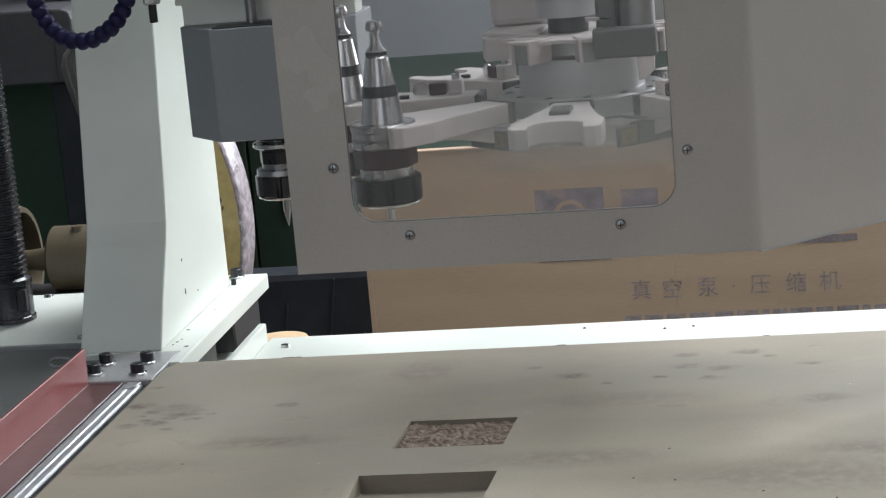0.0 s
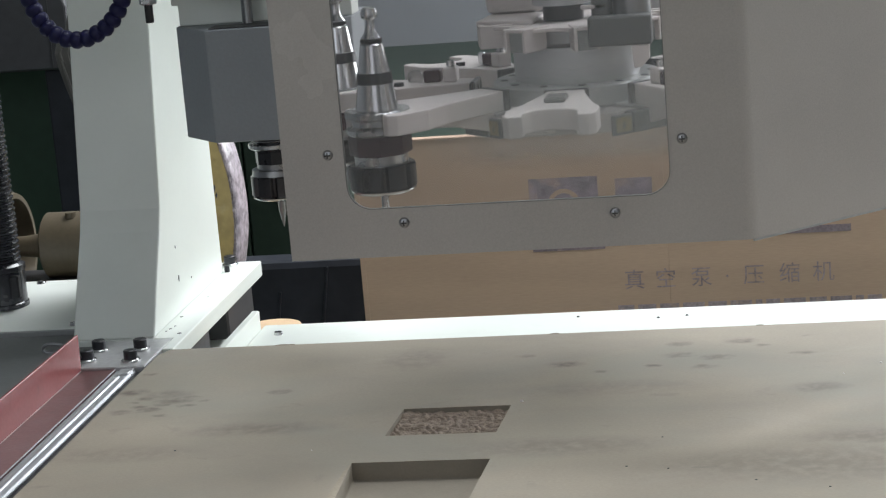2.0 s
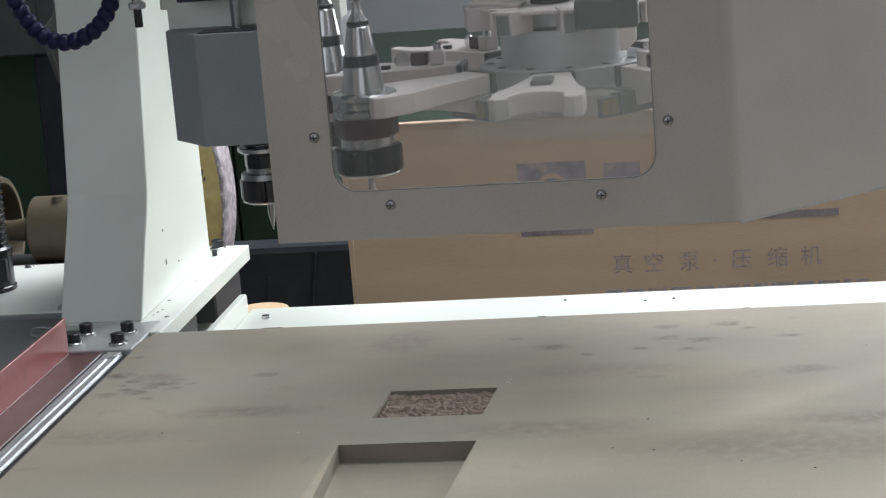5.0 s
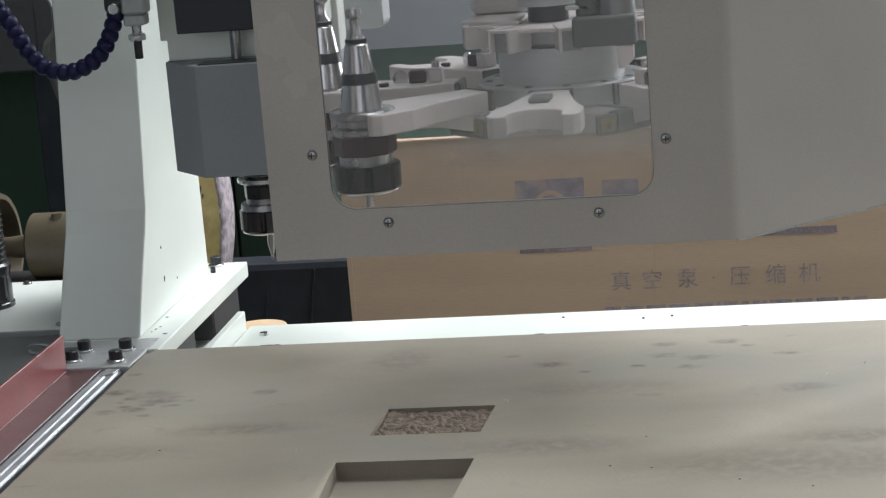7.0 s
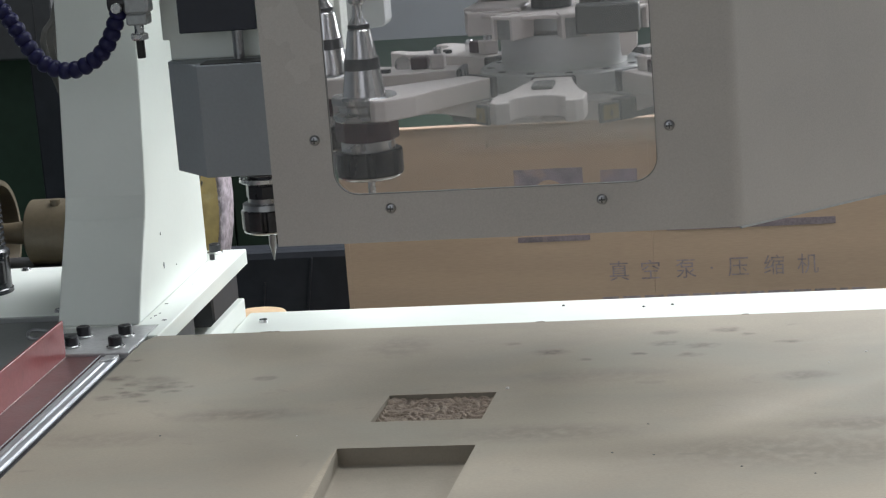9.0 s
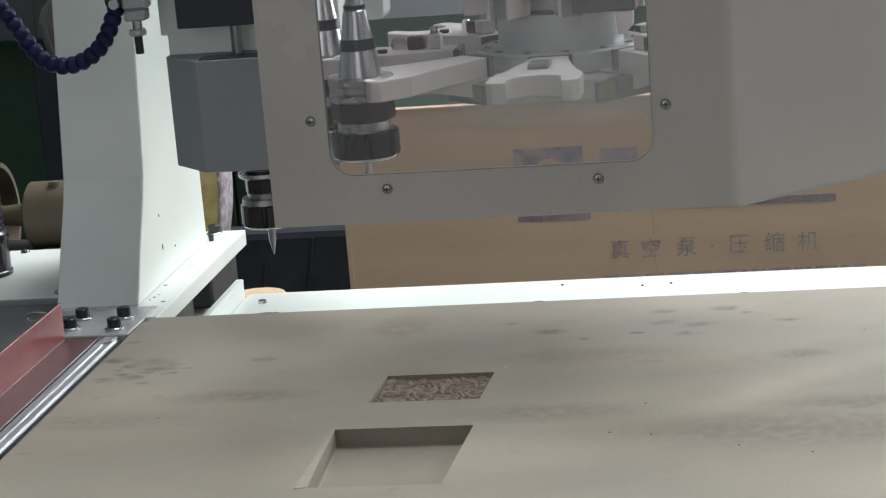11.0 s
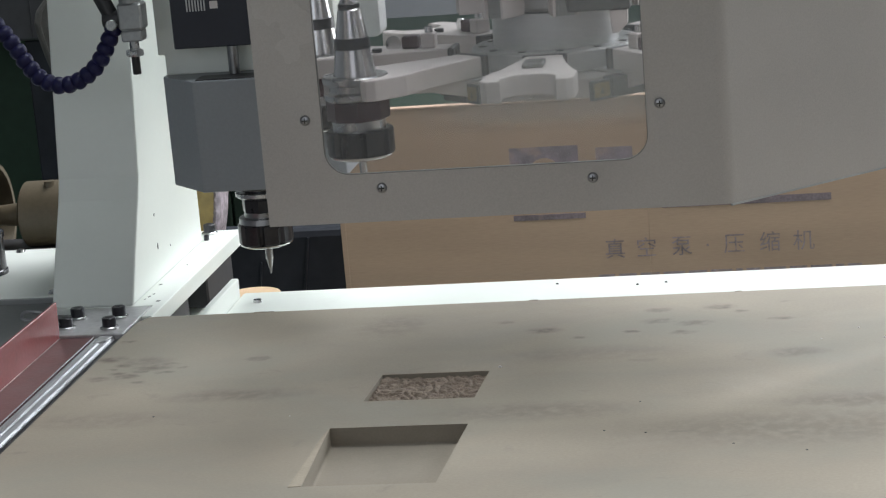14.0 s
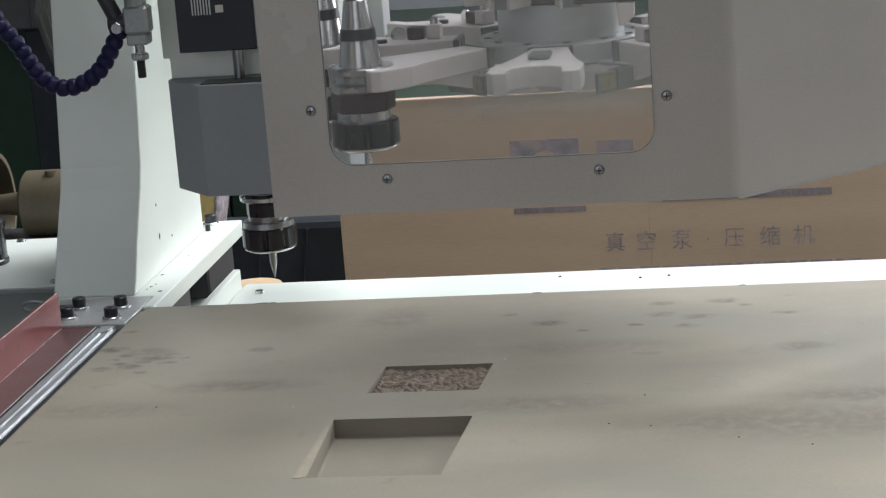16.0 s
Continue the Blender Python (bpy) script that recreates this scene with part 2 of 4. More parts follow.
ACRYL = bpy.data.materials.new("clear_acrylic")
ACRYL.use_nodes = True
an, al = ACRYL.node_tree.nodes, ACRYL.node_tree.links.new
gl, tr, mx, fr = (an.new(k) for k in ("ShaderNodeBsdfGlossy", "ShaderNodeBsdfTransparent", "ShaderNodeMixShader", "ShaderNodeFresnel"))
gl.inputs["Roughness"].default_value = 0.12
tr.inputs[0].default_value = (0.95, 0.937, 0.942, 1)
fr.inputs[0].default_value = 1.49
al(fr.outputs[0], mx.inputs[0])
al(tr.outputs[0], mx.inputs[1])
al(gl.outputs[0], mx.inputs[2])
dust_glare, dm = an.new("ShaderNodeBsdfDiffuse"), an.new("ShaderNodeMixShader")
dust_glare.inputs[0].default_value = (0.5, 0.51, 0.49, 1)
dn, dr = an.new("ShaderNodeTexNoise"), an.new("ShaderNodeMapRange")
dn.inputs["Scale"].default_value, dn.inputs["Detail"].default_value = 9, 4
dr.inputs["To Min"].default_value, dr.inputs["To Max"].default_value = 0.04, 0.12
al(dn.outputs["Fac"], dr.inputs["Value"])
# a paler band by the hub paints the pane's reflected haze into the film
dco, dsep, dramp, dadd = an.new("ShaderNodeTexCoord"), an.new("ShaderNodeSeparateXYZ"), an.new("ShaderNodeMapRange"), an.new("ShaderNodeMath")
dramp.interpolation_type = "SMOOTHSTEP"
dramp.inputs["From Min"].default_value, dramp.inputs["From Max"].default_value = 0.29, 0.38
dramp.inputs["To Min"].default_value, dramp.inputs["To Max"].default_value = 0.02, 0.25
dlow, dmul = an.new("ShaderNodeMapRange"), an.new("ShaderNodeMath")
dlow.interpolation_type, dmul.operation = "SMOOTHSTEP", "MULTIPLY"
dlow.inputs["From Min"].default_value, dlow.inputs["From Max"].default_value = 1.085, 1.035
dadd.operation = "ADD"
al(dco.outputs["Object"], dsep.inputs[0])
al(dsep.outputs[0], dramp.inputs["Value"])
al(dsep.outputs[2], dlow.inputs["Value"])
al(dramp.outputs[0], dmul.inputs[0])
al(dlow.outputs[0], dmul.inputs[1])
dtop, dglare = an.new("ShaderNodeMapRange"), an.new("ShaderNodeMath")
dtop.interpolation_type, dglare.operation = "SMOOTHSTEP", "MULTIPLY"
dtop.inputs["From Min"].default_value, dtop.inputs["From Max"].default_value = 0.995, 1.015
al(dsep.outputs[2], dtop.inputs["Value"])
al(dmul.outputs[0], dglare.inputs[0])
al(dtop.outputs[0], dglare.inputs[1])
al(dglare.outputs[0], dadd.inputs[0])
al(dr.outputs[0], dadd.inputs[1])
al(dadd.outputs[0], dm.inputs[0])
al(mx.outputs[0], dm.inputs[1])
al(dust_glare.outputs[0], dm.inputs[2])
al(dm.outputs[0], an["Material Output"].inputs[0])


# ---- mesh helpers ----
def part(name, bm, material, parent=None, label="", smooth=False):
    me = bpy.data.meshes.new(name)
    bmesh.ops.recalc_face_normals(bm, faces=bm.faces)
    if smooth:
        for f in bm.faces:
            f.smooth = True
        for e in bm.edges:
            if len(e.link_faces) == 2 and e.calc_face_angle(0) > radians(32):
                e.smooth = False
    bm.to_mesh(me)
    bm.free()
    me.materials.append(material)
    ob = new(name, me)
    if parent:
        ob.parent = parent
    if label:
        ob["label"] = label
    return ob


def box(x0, x1, y0, y1, z0, z1, bevel=0.0, seg=1):
    bm = bmesh.new()
    bmesh.ops.create_cube(bm, size=1, matrix=Matrix.Translation(((x0 + x1) / 2, (y0 + y1) / 2, (z0 + z1) / 2)) @ Matrix.Diagonal((x1 - x0, y1 - y0, z1 - z0, 1)))
    if bevel:
        bmesh.ops.bevel(bm, geom=bm.edges[:], offset=bevel, segments=seg, affect="EDGES", profile=0.5)
    return bm


def prism(outline, lo, hi, axis="z", bevel=0.0):
    """An outline swept along an axis: z takes (x, y), y takes (x, z), x takes (y, z)."""
    put = {"z": lambda a, b, c: (a, b, c), "y": lambda a, b, c: (a, c, b), "x": lambda a, b, c: (c, a, b)}[axis]
    bm = bmesh.new()
    low = [bm.verts.new(put(a, b, lo)) for a, b in outline]
    top = [bm.verts.new(put(a, b, hi)) for a, b in outline]
    bm.faces.new(low)
    bm.faces.new(top[::-1])
    for i in range(len(low)):
        j = (i + 1) % len(low)
        bm.faces.new((low[i], low[j], top[j], top[i]))
    if bevel:
        bmesh.ops.recalc_face_normals(bm, faces=bm.faces)
        edges = [e for e in bm.edges if len(e.link_faces) == 2 and e.calc_face_angle(0) > radians(28)]
        bmesh.ops.bevel(bm, geom=edges, offset=bevel, segments=2, affect="EDGES", profile=0.5)
    return bm


def lathe(profile, n=40, axis="z", at=(0, 0, 0)):
    """Profile of (radius, height) turned round an axis; ends on the axis are closed."""
    bm = bmesh.new()
    rings = []
    for r, h in profile:
        if r < 1e-6:
            rings.append([bm.verts.new((0, 0, h))])
        else:
            rings.append([bm.verts.new((r * math.cos(2 * math.pi * i / n), r * math.sin(2 * math.pi * i / n), h)) for i in range(n)])
    for a, b in zip(rings, rings[1:]):
        for i in range(n):
            j = (i + 1) % n
            if len(a) == 1 and len(b) == 1:
                continue
            if len(a) == 1:
                bm.faces.new((a[0], b[i], b[j]))
            elif len(b) == 1:
                bm.faces.new((a[i], a[j], b[0]))
            else:
                bm.faces.new((a[i], a[j], b[j], b[i]))
    for ring in (rings[0], rings[-1]):
        if len(ring) > 1:
            bm.faces.new(ring)
    turn = {"z": Matrix(), "x": pose(0, 0, 0, 0, 90, 0), "y": pose(0, 0, 0, -90, 0, 0)}[axis]
    bmesh.ops.transform(bm, matrix=Matrix.Translation(at) @ turn, verts=bm.verts)
    return bm


def merge(*bms):
    out = bms[0]
    for other in bms[1:]:
        me = bpy.data.meshes.new("tmp")
        other.to_mesh(me)
        other.free()
        out.from_mesh(me)
        bpy.data.meshes.remove(me)
    return out


def moved(bm, m):
    bmesh.ops.transform(bm, matrix=m, verts=bm.verts)
    return bm


def root(name, label, category, at=(0, 0, 0), group="", kind=""):
    ob = new(name)
    ob.empty_display_size = 0.02
    ob.location = at
    return tagged(ob, label, category, group, kind)


def arc(cx, cy, r, a0, a1, n):
    return [(cx + r * math.cos(radians(a0 + (a1 - a0) * i / n)), cy + r * math.sin(radians(a0 + (a1 - a0) * i / n))) for i in range(n + 1)]


# ---- the hall ----
def structure(name, bm, material, label, category):
    return tagged(part(name, bm, material), label, category, kind="structure")


structure("floor", box(-5, 2.8, -5, 8.9, -0.12, 0), FLOORG, "dark green painted concrete workshop floor", "floor")
structure("wall_north", box(-5.2, 2.8, 8.9, 9.1, 0, 4.4), WALL, "dark grey far workshop wall in shade", "wall")
structure("wall_west", box(-5.2, -5, -5, 8.9, 0, 4.4), WALL, "dark grey workshop side wall", "wall")
# Unseen roof, opened only where the added top light hangs.
structure("ceiling", merge(box(-5.2, 2.8, -5.2, -0.42, 4.4, 4.6), box(-5.2, 2.8, 4.02, 9.1, 4.4, 4.6), box(-5.2, 0.28, -0.42, 4.02, 4.4, 4.6), box(2.52, 2.8, -0.42, 4.02, 4.4, 4.6)), WALL, "grey workshop roof, unseen, with an opening added for the top light", "ceiling")
east = structure("wall_east", merge(box(2.6, 2.8, -5, 8.9, 0, 0.98), box(2.6, 2.8, -5, 8.9, 3.42, 4.4), box(2.6, 2.8, -5, 1.38, 0.98, 3.42), box(2.6, 2.8, 6.22, 8.9, 0.98, 3.42)), WALL, "dark grey workshop wall, unseen, opened for the added rear light", "wall")
# Unseen wall; its opening is assumed, to let in the rear fill.
south = structure("wall_south", merge(box(-5.2, 2.8, -5.2, -5, 0, 1.18), box(-5.2, 2.8, -5.2, -5, 3.42, 4.4), box(-5.2, -2.72, -5.2, -5, 1.18, 3.42), box(1.52, 2.8, -5.2, -5, 1.18, 3.42)), WALL, "grey workshop wall, unseen, opened for the added rear light", "wall")


# ---- the router's bed ----
def slab_with_pockets():
    """Worn spoil board: top sheet with two square openings, pocket walls and floors."""
    x0, x1, y0, y1, zt, zb = 0.0, 1.35, -0.95, 0.004, 0.8, 0.775
    holes = [(0.2535, 0.3375, -0.271, -0.2035, 0.0055), (0.2365, 0.3372, -0.4545, -0.3325, 0.0145)]
    bm = bmesh.new()

    def quad(*pts):
        bm.faces.new([bm.verts.new((x, y, zt)) for x, y in pts])

    low = y0
    for h, skew, left in zip(holes[::-1], (-0.006, -0.0035), (0.0044, -0.0035)):
        xa, xb, ya, yb = h[:4]
        quad((x0, low), (x1, low), (x1, ya), (x0, ya))
        quad((x0, ya), (xa + left, ya), (xa, yb), (x0, yb))
        quad((xb + skew, ya), (x1, ya), (x1, yb), (xb, yb))
        low = yb
    quad((x0, low), (x1, low), (x1, y1), (x0 + 0.007, y1), (x0, y1 - 0.02))
    for a, b in (((x0, y0), (x1, y0)), ((x1, y0), (x1, y1)), ((x1, y1), (x0 + 0.007, y1)), ((x0 + 0.007, y1), (x0, y1 - 0.02)), ((x0, y1 - 0.02), (x0, y0))):
        bm.faces.new([bm.verts.new(p) for p in ((*a, zt), (*b, zt), (*b, zb), (*a, zb))])
    bm.faces.new([bm.verts.new(p) for p in ((x0, y0, zb), (x1, y0, zb), (x1, y1, zb), (x0 + 0.007, y1, zb), (x0, y1 - 0.02, zb))])
    return bm, holes


router_bed = root("router_bed", "white steel router bed under a worn fibreboard top", "machine bed")
bm, HOLES = slab_with_pockets()
board = tagged(part("spoil_board", bm, MDF), "worn stained fibreboard spoil board with two milled pockets", "spoil board")
for i, (xa, xb, ya, yb, dep) in enumerate(HOLES):
    bm = bmesh.new()
    zt, zf, e = 0.7998, 0.8 - dep, 0.0002
    k = (-0.0035, -0.006)[i]
    c = [(xa + (-0.0035, 0.0044)[i] - e, ya - e), (xb + k + e, ya - e), (xb + e, yb + e), (xa - e, yb + e)]
    f = (0.0008, 0.0014)[i]
    inner = [(c[0][0] + f, c[0][1] + f), (c[1][0] - f, c[1][1] + f), (c[2][0] - f, c[2][1] - f), (c[3][0] + f, c[3][1] - f)]
    near = [((a * 0.65 + p * 0.35), (b * 0.65 + q * 0.35)) for (a, b), (p, q) in zip(c, inner)]
    rings = [[bm.verts.new((x, y, z)) for x, y in ring] for ring, z in ((c, zt), (c, zf + f), (near, zf + 0.35 * f), (inner, zf))]
    for top, low in zip(rings, rings[1:]):
        for k in range(4):
            j = (k + 1) % 4
            bm.faces.new((low[k], low[j], top[j], top[k]))
    bm.faces.new(rings[-1])
    pocket = part("pocket", bm, MDF_CUT, board, "square milled pocket with pale cut walls")
# Thin pale wedge that paints in the light on the pocket's left wall.
part("lit_wall_strip", prism([(0.2361, -0.336), (0.2345, -0.352), (0.2318, -0.4555), (0.2402, -0.4545)], 0.7992, 0.8004, "z"), LIT_CUT, board, "pale strip in place of the larger pocket's lit left wall")
# carved relief on the floor of the smaller pocket
rng = random.Random(5)
xa, xb, ya, yb, dep = HOLES[0]
bm = bmesh.new()
N, M = 110, 88
pts = {}
for i in range(N + 1):
    for j in range(M + 1):
        x, y = xa + (xb - xa) * i / N - 0.0035 * (1 - j / M), ya + (yb - ya) * j / M
        edge = min(i, N - i, j, M - j)
        w = noise.turbulence(Vector((x * 46, y * 60, 3.1)), 4, True)
        ridge = abs(math.sin(x * 330 + 5 * noise.noise(Vector((x * 60, y * 60, 0))))) * abs(math.cos(y * 340 + 5 * noise.noise(Vector((x * 60, y * 60, 9)))))
        h = 0.0 if edge == 0 else (0.55 * w + 0.5 * ridge) * 0.0038
        pts[i, j] = bm.verts.new((x, y, 0.8 - dep + 0.0006 + h))
for i in range(N):
    for j in range(M):
        bm.faces.new((pts[i, j], pts[i + 1, j], pts[i + 1, j + 1], pts[i, j + 1]))
part("carved_relief", bm, CHIP, board, "rough carved relief pattern in pale board")

part("rear_beam", box(0.0548, 1.4, 0.006, 0.157, 0.62, 0.78, 0.003, 2), WHITE, router_bed, "white painted rear beam")
part("rail_bed", box(-0.045, 0.0468, 0.03, 0.19, 0.6, 0.751, 0.002), WHITE, router_bed, "white painted rail bed")
part("end_plate", box(0.047, 0.0545, 0.008, 0.146, 0.62, 0.797, 0.001), WHITE, router_bed, "white painted upright end plate")
part("side_beam", box(-0.06, -0.002, -0.95, 0.32, 0.55, 0.745, 0.003), WHITE, router_bed)
part("bed_frame", box(0.0, 1.35, -0.95, 0.0, 0.6, 0.774), WHITE, router_bed)
for x in (-0.04, 1.25):
    for y in (-0.9, 0.0):
        part("leg", box(x, x + 0.1, y, y + 0.1, 0.0, 0.61, 0.004), WHITE, router_bed)


# guide rail, scraper angle
rail = root("guide_rail", "bright steel guide rail beside the board", "rail")
part("rail_body", prism([(-0.021, 0.745), (-0.01, 0.745), (-0.01, 0.786), (-0.0102, 0.7925), (-0.0106, 0.7955), (-0.0117, 0.7975), (-0.0127, 0.7978), (-0.013, 0.7966), (-0.0185, 0.7966), (-0.0195, 0.7978), (-0.0225, 0.7978), (-0.0235, 0.7955), (-0.0235, 0.776)], -0.95, -0.048, "y"), RAILSTEEL, rail)
part("scuffed_end", prism([(-0.0232, -0.07), (-0.0135, -0.062), (-0.0108, -0.049), (-0.0235, -0.0485)], 0.79, 0.7987, "z", 0.0007), BARE, rail, "scuffed bright rail end")
part("rail_edge", prism([(-0.0285, 0.745), (-0.0245, 0.745), (-0.0245, 0.7962), (-0.0285, 0.7962)], -0.95, -0.046, "y", 0.0006), RAILSTEEL, rail)
# Dark strip that fills the gap to the board with painted shade.
part("shade_strip", box(-0.0099, -0.0012, -0.95, -0.05, 0.745, 0.7955, 0.0008), DARKSTEEL, rail, "dark strip in place of the shaded gap beside the board")
guard = root("rail_guard", "dull red painted steel angle along the guide rail", "rail guard")
part("base_flange", box(-0.0605, -0.0292, -0.95, -0.044, 0.7945, 0.797, 0.0006), SHADED_GRIMY_RED, guard, "grimy red base flange, toned darker in place of shade")
part("fold_edge", box(-0.0606, -0.0597, -0.95, -0.0445, 0.7971, 0.798, 0.0003), WORNRED, guard, "worn pale line along the fold")
part("edge_trim", box(-0.0302, -0.0288, -0.95, -0.0445, 0.7971, 0.7978, 0.0003), RAILSTEEL, guard, "worn bright edge")
part("upright_flange", prism([(-0.95, 0.7972), (-0.044, 0.7972), (-0.042, 0.8292), (-0.95, 0.8292)], -0.063, -0.0608, "x", 0.0005), RED, guard)


# ---- gantry column ----
def bolt(parent, r=0.0062, h=0.010):
    b = root("cap_bolt", "black socket head cap bolt on a bright washer", "bolt", group="foot bolts")
    part("head", lathe([(0.0028, h - 0.004), (0.0028, h), (r - 0.0008, h), (r, h - 0.0008), (r, 0.002), (0.0001, 0.002)][1:], 24), DARKSTEEL, b, smooth=True)
    part("washer", lathe([(r + 0.0022, 0), (r + 0.0022, 0.0012), (r + 0.0012, 0.002), (0.0001, 0.002)], 24), STEEL, b, "bright steel washer", smooth=True)
    part("socket", lathe([(0.0031, h - 0.0004), (0.0031, h + 0.0003), (0.0001, h + 0.0003)], 6), BLACK, b)
    return b


column = root("gantry_column", "white painted steel gantry leg on a bolted foot plate", "gantry column")
leg = [(0.048, 0.8), (0.07, 0.84), (0.1, 0.889), (0.1085, 0.909), (0.137, 1.07), (0.155, 1.2299), (0.302, 1.2299), (0.302, 0.8)]
part("leg_body", prism(leg, -0.0985, -0.0205, "x", 0.0018), WHITE, column)
part("foot_plate", prism([(-0.0028, 0.008), (0.008, 0.008), (0.008, 0.352), (-0.1, 0.352), (-0.1, 0.0462), (-0.0028, 0.0462)], 0.7836, 0.7998, "z", 0.0012), WHITE, column, "white painted foot plate")
part("foot_tab", prism([(-0.0725, -0.046), (-0.003, -0.046), (-0.003, 0.046), (-0.0725, 0.046)], 0.7836, 0.7998, "z", 0.0012), BARE, column, "worn grey steel foot tab")
for x, y, w, h in ((-0.0145, 0.079, 0.0012, 0.006), (-0.0125, 0.088, 0.001, 0.004), (-0.016, 0.07, 0.0008, 0.003)):
    part("weld_mark", prism([(x - w, y), (x, y - h / 2), (x + w, y + h * 0.2), (x, y + h / 2)], 0.7997, 0.8001, "z"), DARKSTEEL, column, "dark scratch beside the weld")
# Unseen block, added over the leg to keep light off its upper front.
part("leg_shade_block", box(-0.11, 0.02, 0.1, 0.302, 1.23, 1.3899, 0.003), WHITE, column, "white block added out of view to shade the leg")
part("bearing_block", box(-0.05, 0.004, 0.215, 0.318, 0.7512, 0.7834, 0.002), HOUSING, column, "dark steel bearing block")
part("bearing_block", box(-0.05, 0.002, 0.06, 0.15, 0.7512, 0.7834, 0.002), HOUSING, column, "dark steel bearing block")
first = bolt(None)
spots = [(-0.062, -0.022), (-0.0615, 0.011), (-0.0205, -0.027), (-0.0225, 0.010), (-0.022, 0.338)]
first.matrix_basis = pose(*spots[0], 0.7999)
for x, y in spots[1:]:
    copy_thing(first, pose(x, y, 0.7999))
for k, (y, z, w, h) in enumerate([(0.142, 0.864, 0.0009, 0.003), (0.143, 0.833, 0.0012, 0.006), (0.185, 0.824, 0.0007, 0.002)]):
    chip = part("paint_chip", prism([(y - w, z), (y, z - h / 2), (y + w, z), (y + w * 0.4, z + h / 2)], -0.0204, -0.0199, "x"), DARKSTEEL, column, "dark chip in the white paint")
for x, y, r in ((-0.016, 0.124, 0.0022), (-0.001, 0.062, 0.0028), (-0.01, 0.2, 0.001)):
    part("paint_chip", lathe([(0.0001, 0.7997), (r, 0.7997), (r * 0.8, 0.80005), (0.0001, 0.80005)], 5, at=(x, y, 0)), DARKSTEEL, column, "dark chip in the white paint")
part("corner_nut", lathe([(0.0001, 0.7998), (0.0028, 0.7998), (0.0028, 0.8055), (0.0001, 0.806)], 6, at=(-0.0172, 0.306, 0)), DARKSTEEL, column, "black nut in the rear corner")
# The beam is unseen; its size and height are set to shade the upper leg.
beam = tagged(part("gantry_beam", box(-0.118, 1.2, 0.15, 0.3, 1.39, 1.76, 0.004), WHITE), "white painted steel gantry beam over the table", "gantry beam")


# ---- spindle carriage; its local height 0 is the underside of the cover ----
carriage = root("spindle_carriage", "spindle carriage with a blue-grey cover, nozzle and dark collet nut", "spindle")
part("cover", prism([(0.032, 0.12), (0.032, 0.046), (0.069, 0.003), (0.152, 0.003), (0.19, 0.046), (0.19, 0.12)], 0, 0.0985, "z", 0.0012), BOXGREY, carriage, "blue-grey painted folded cover")
part("cover_lid_gap", box(0.072, 0.15, 0.0055, 0.03, 0.0984, 0.0995), BLACK, carriage, "dark slot on the cover's top edge")
part("back_plate", prism([(0.034, 0.0985), (0.034, 0.1165), (0.028, 0.1165), (0.028, 0.45), (0.19, 0.45), (0.19, 0.0985)], 0.0515, 0.082, "y", 0.0012), WHITE, carriage, "pale painted carriage plate")
part("motor_body", box(0.0545, 0.185, 0.022, 0.0512, 0.1265, 0.45, 0.001), WHITE, carriage, "pale painted motor housing")
sign = part("name_plate", box(0.0535, 0.122, 0.0165, 0.0218, 0.1255, 0.2, 0.0008), SIGNBLACK, carriage, "black name plate with pale unreadable lines")
for i in range(7):
    part("print_bar", box(0.068 + i * 0.0026, 0.0692 + i * 0.0026, 0.0161, 0.0164, 0.1575, 0.19), ALU, sign)
part("print_patch", box(0.089, 0.096, 0.0161, 0.0164, 0.159, 0.1655), NYLON, sign)
part("rod", lathe([(0.0001, 0.095), (0.0048, 0.095), (0.0048, 0.155), (0.0001, 0.155)], 20, at=(0.1005, 0.034, 0)), GREYSTEEL, carriage, "grey steel rod", smooth=True)
part("rear_housing", merge(prism([(0.1, 0.45), (0.1, 0.0857), (0.174, 0.0857), (0.178, 0.0869), (0.18, 0.0915), (0.18, 0.45)], 0.33, 0.37, "y", 0.0015), box(0.1, 0.18, 0.0825, 0.329, 0.42, 0.449)), ALU, carriage, "pale grey rear housing with a rounded corner")
AX, AY = 0.111, 0.045
nose = part("nose_core", lathe([(0.0001, 0.002), (0.017, 0.002), (0.017, -0.0142), (0.0001, -0.0142)], 40, at=(AX, AY, 0)), DARKSTEEL, carriage, "dark nose core", smooth=True)
for r, z0, z1 in ((0.0188, -0.0012, -0.0036), (0.02, -0.0046, -0.0062), (0.0238, -0.0078, -0.0124)):
    part("nose_ring", lathe([(0.0171, z0), (r - 0.0006, z0), (r, z0 - 0.0006), (r, z1 + 0.0008), (r - 0.001, z1), (0.0171, z1)], 48, at=(AX, AY, 0)), STEEL, nose, "bright steel ring", smooth=True)
part("hex_collar", lathe([(0.0001, -0.0143), (0.0186, -0.0143), (0.019, -0.0155), (0.019, -0.0262), (0.0001, -0.0266)], 8, at=(AX, AY, 0)), DARKSTEEL, carriage, "black hexagonal collar")
part("bright_ring", lathe([(0.0001, -0.0264), (0.0175, -0.0264), (0.0175, -0.031), (0.0225, -0.0316), (0.023, -0.0365), (0.0001, -0.0365)], 40, at=(AX, AY, 0)), GREYSTEEL, carriage, smooth=True)


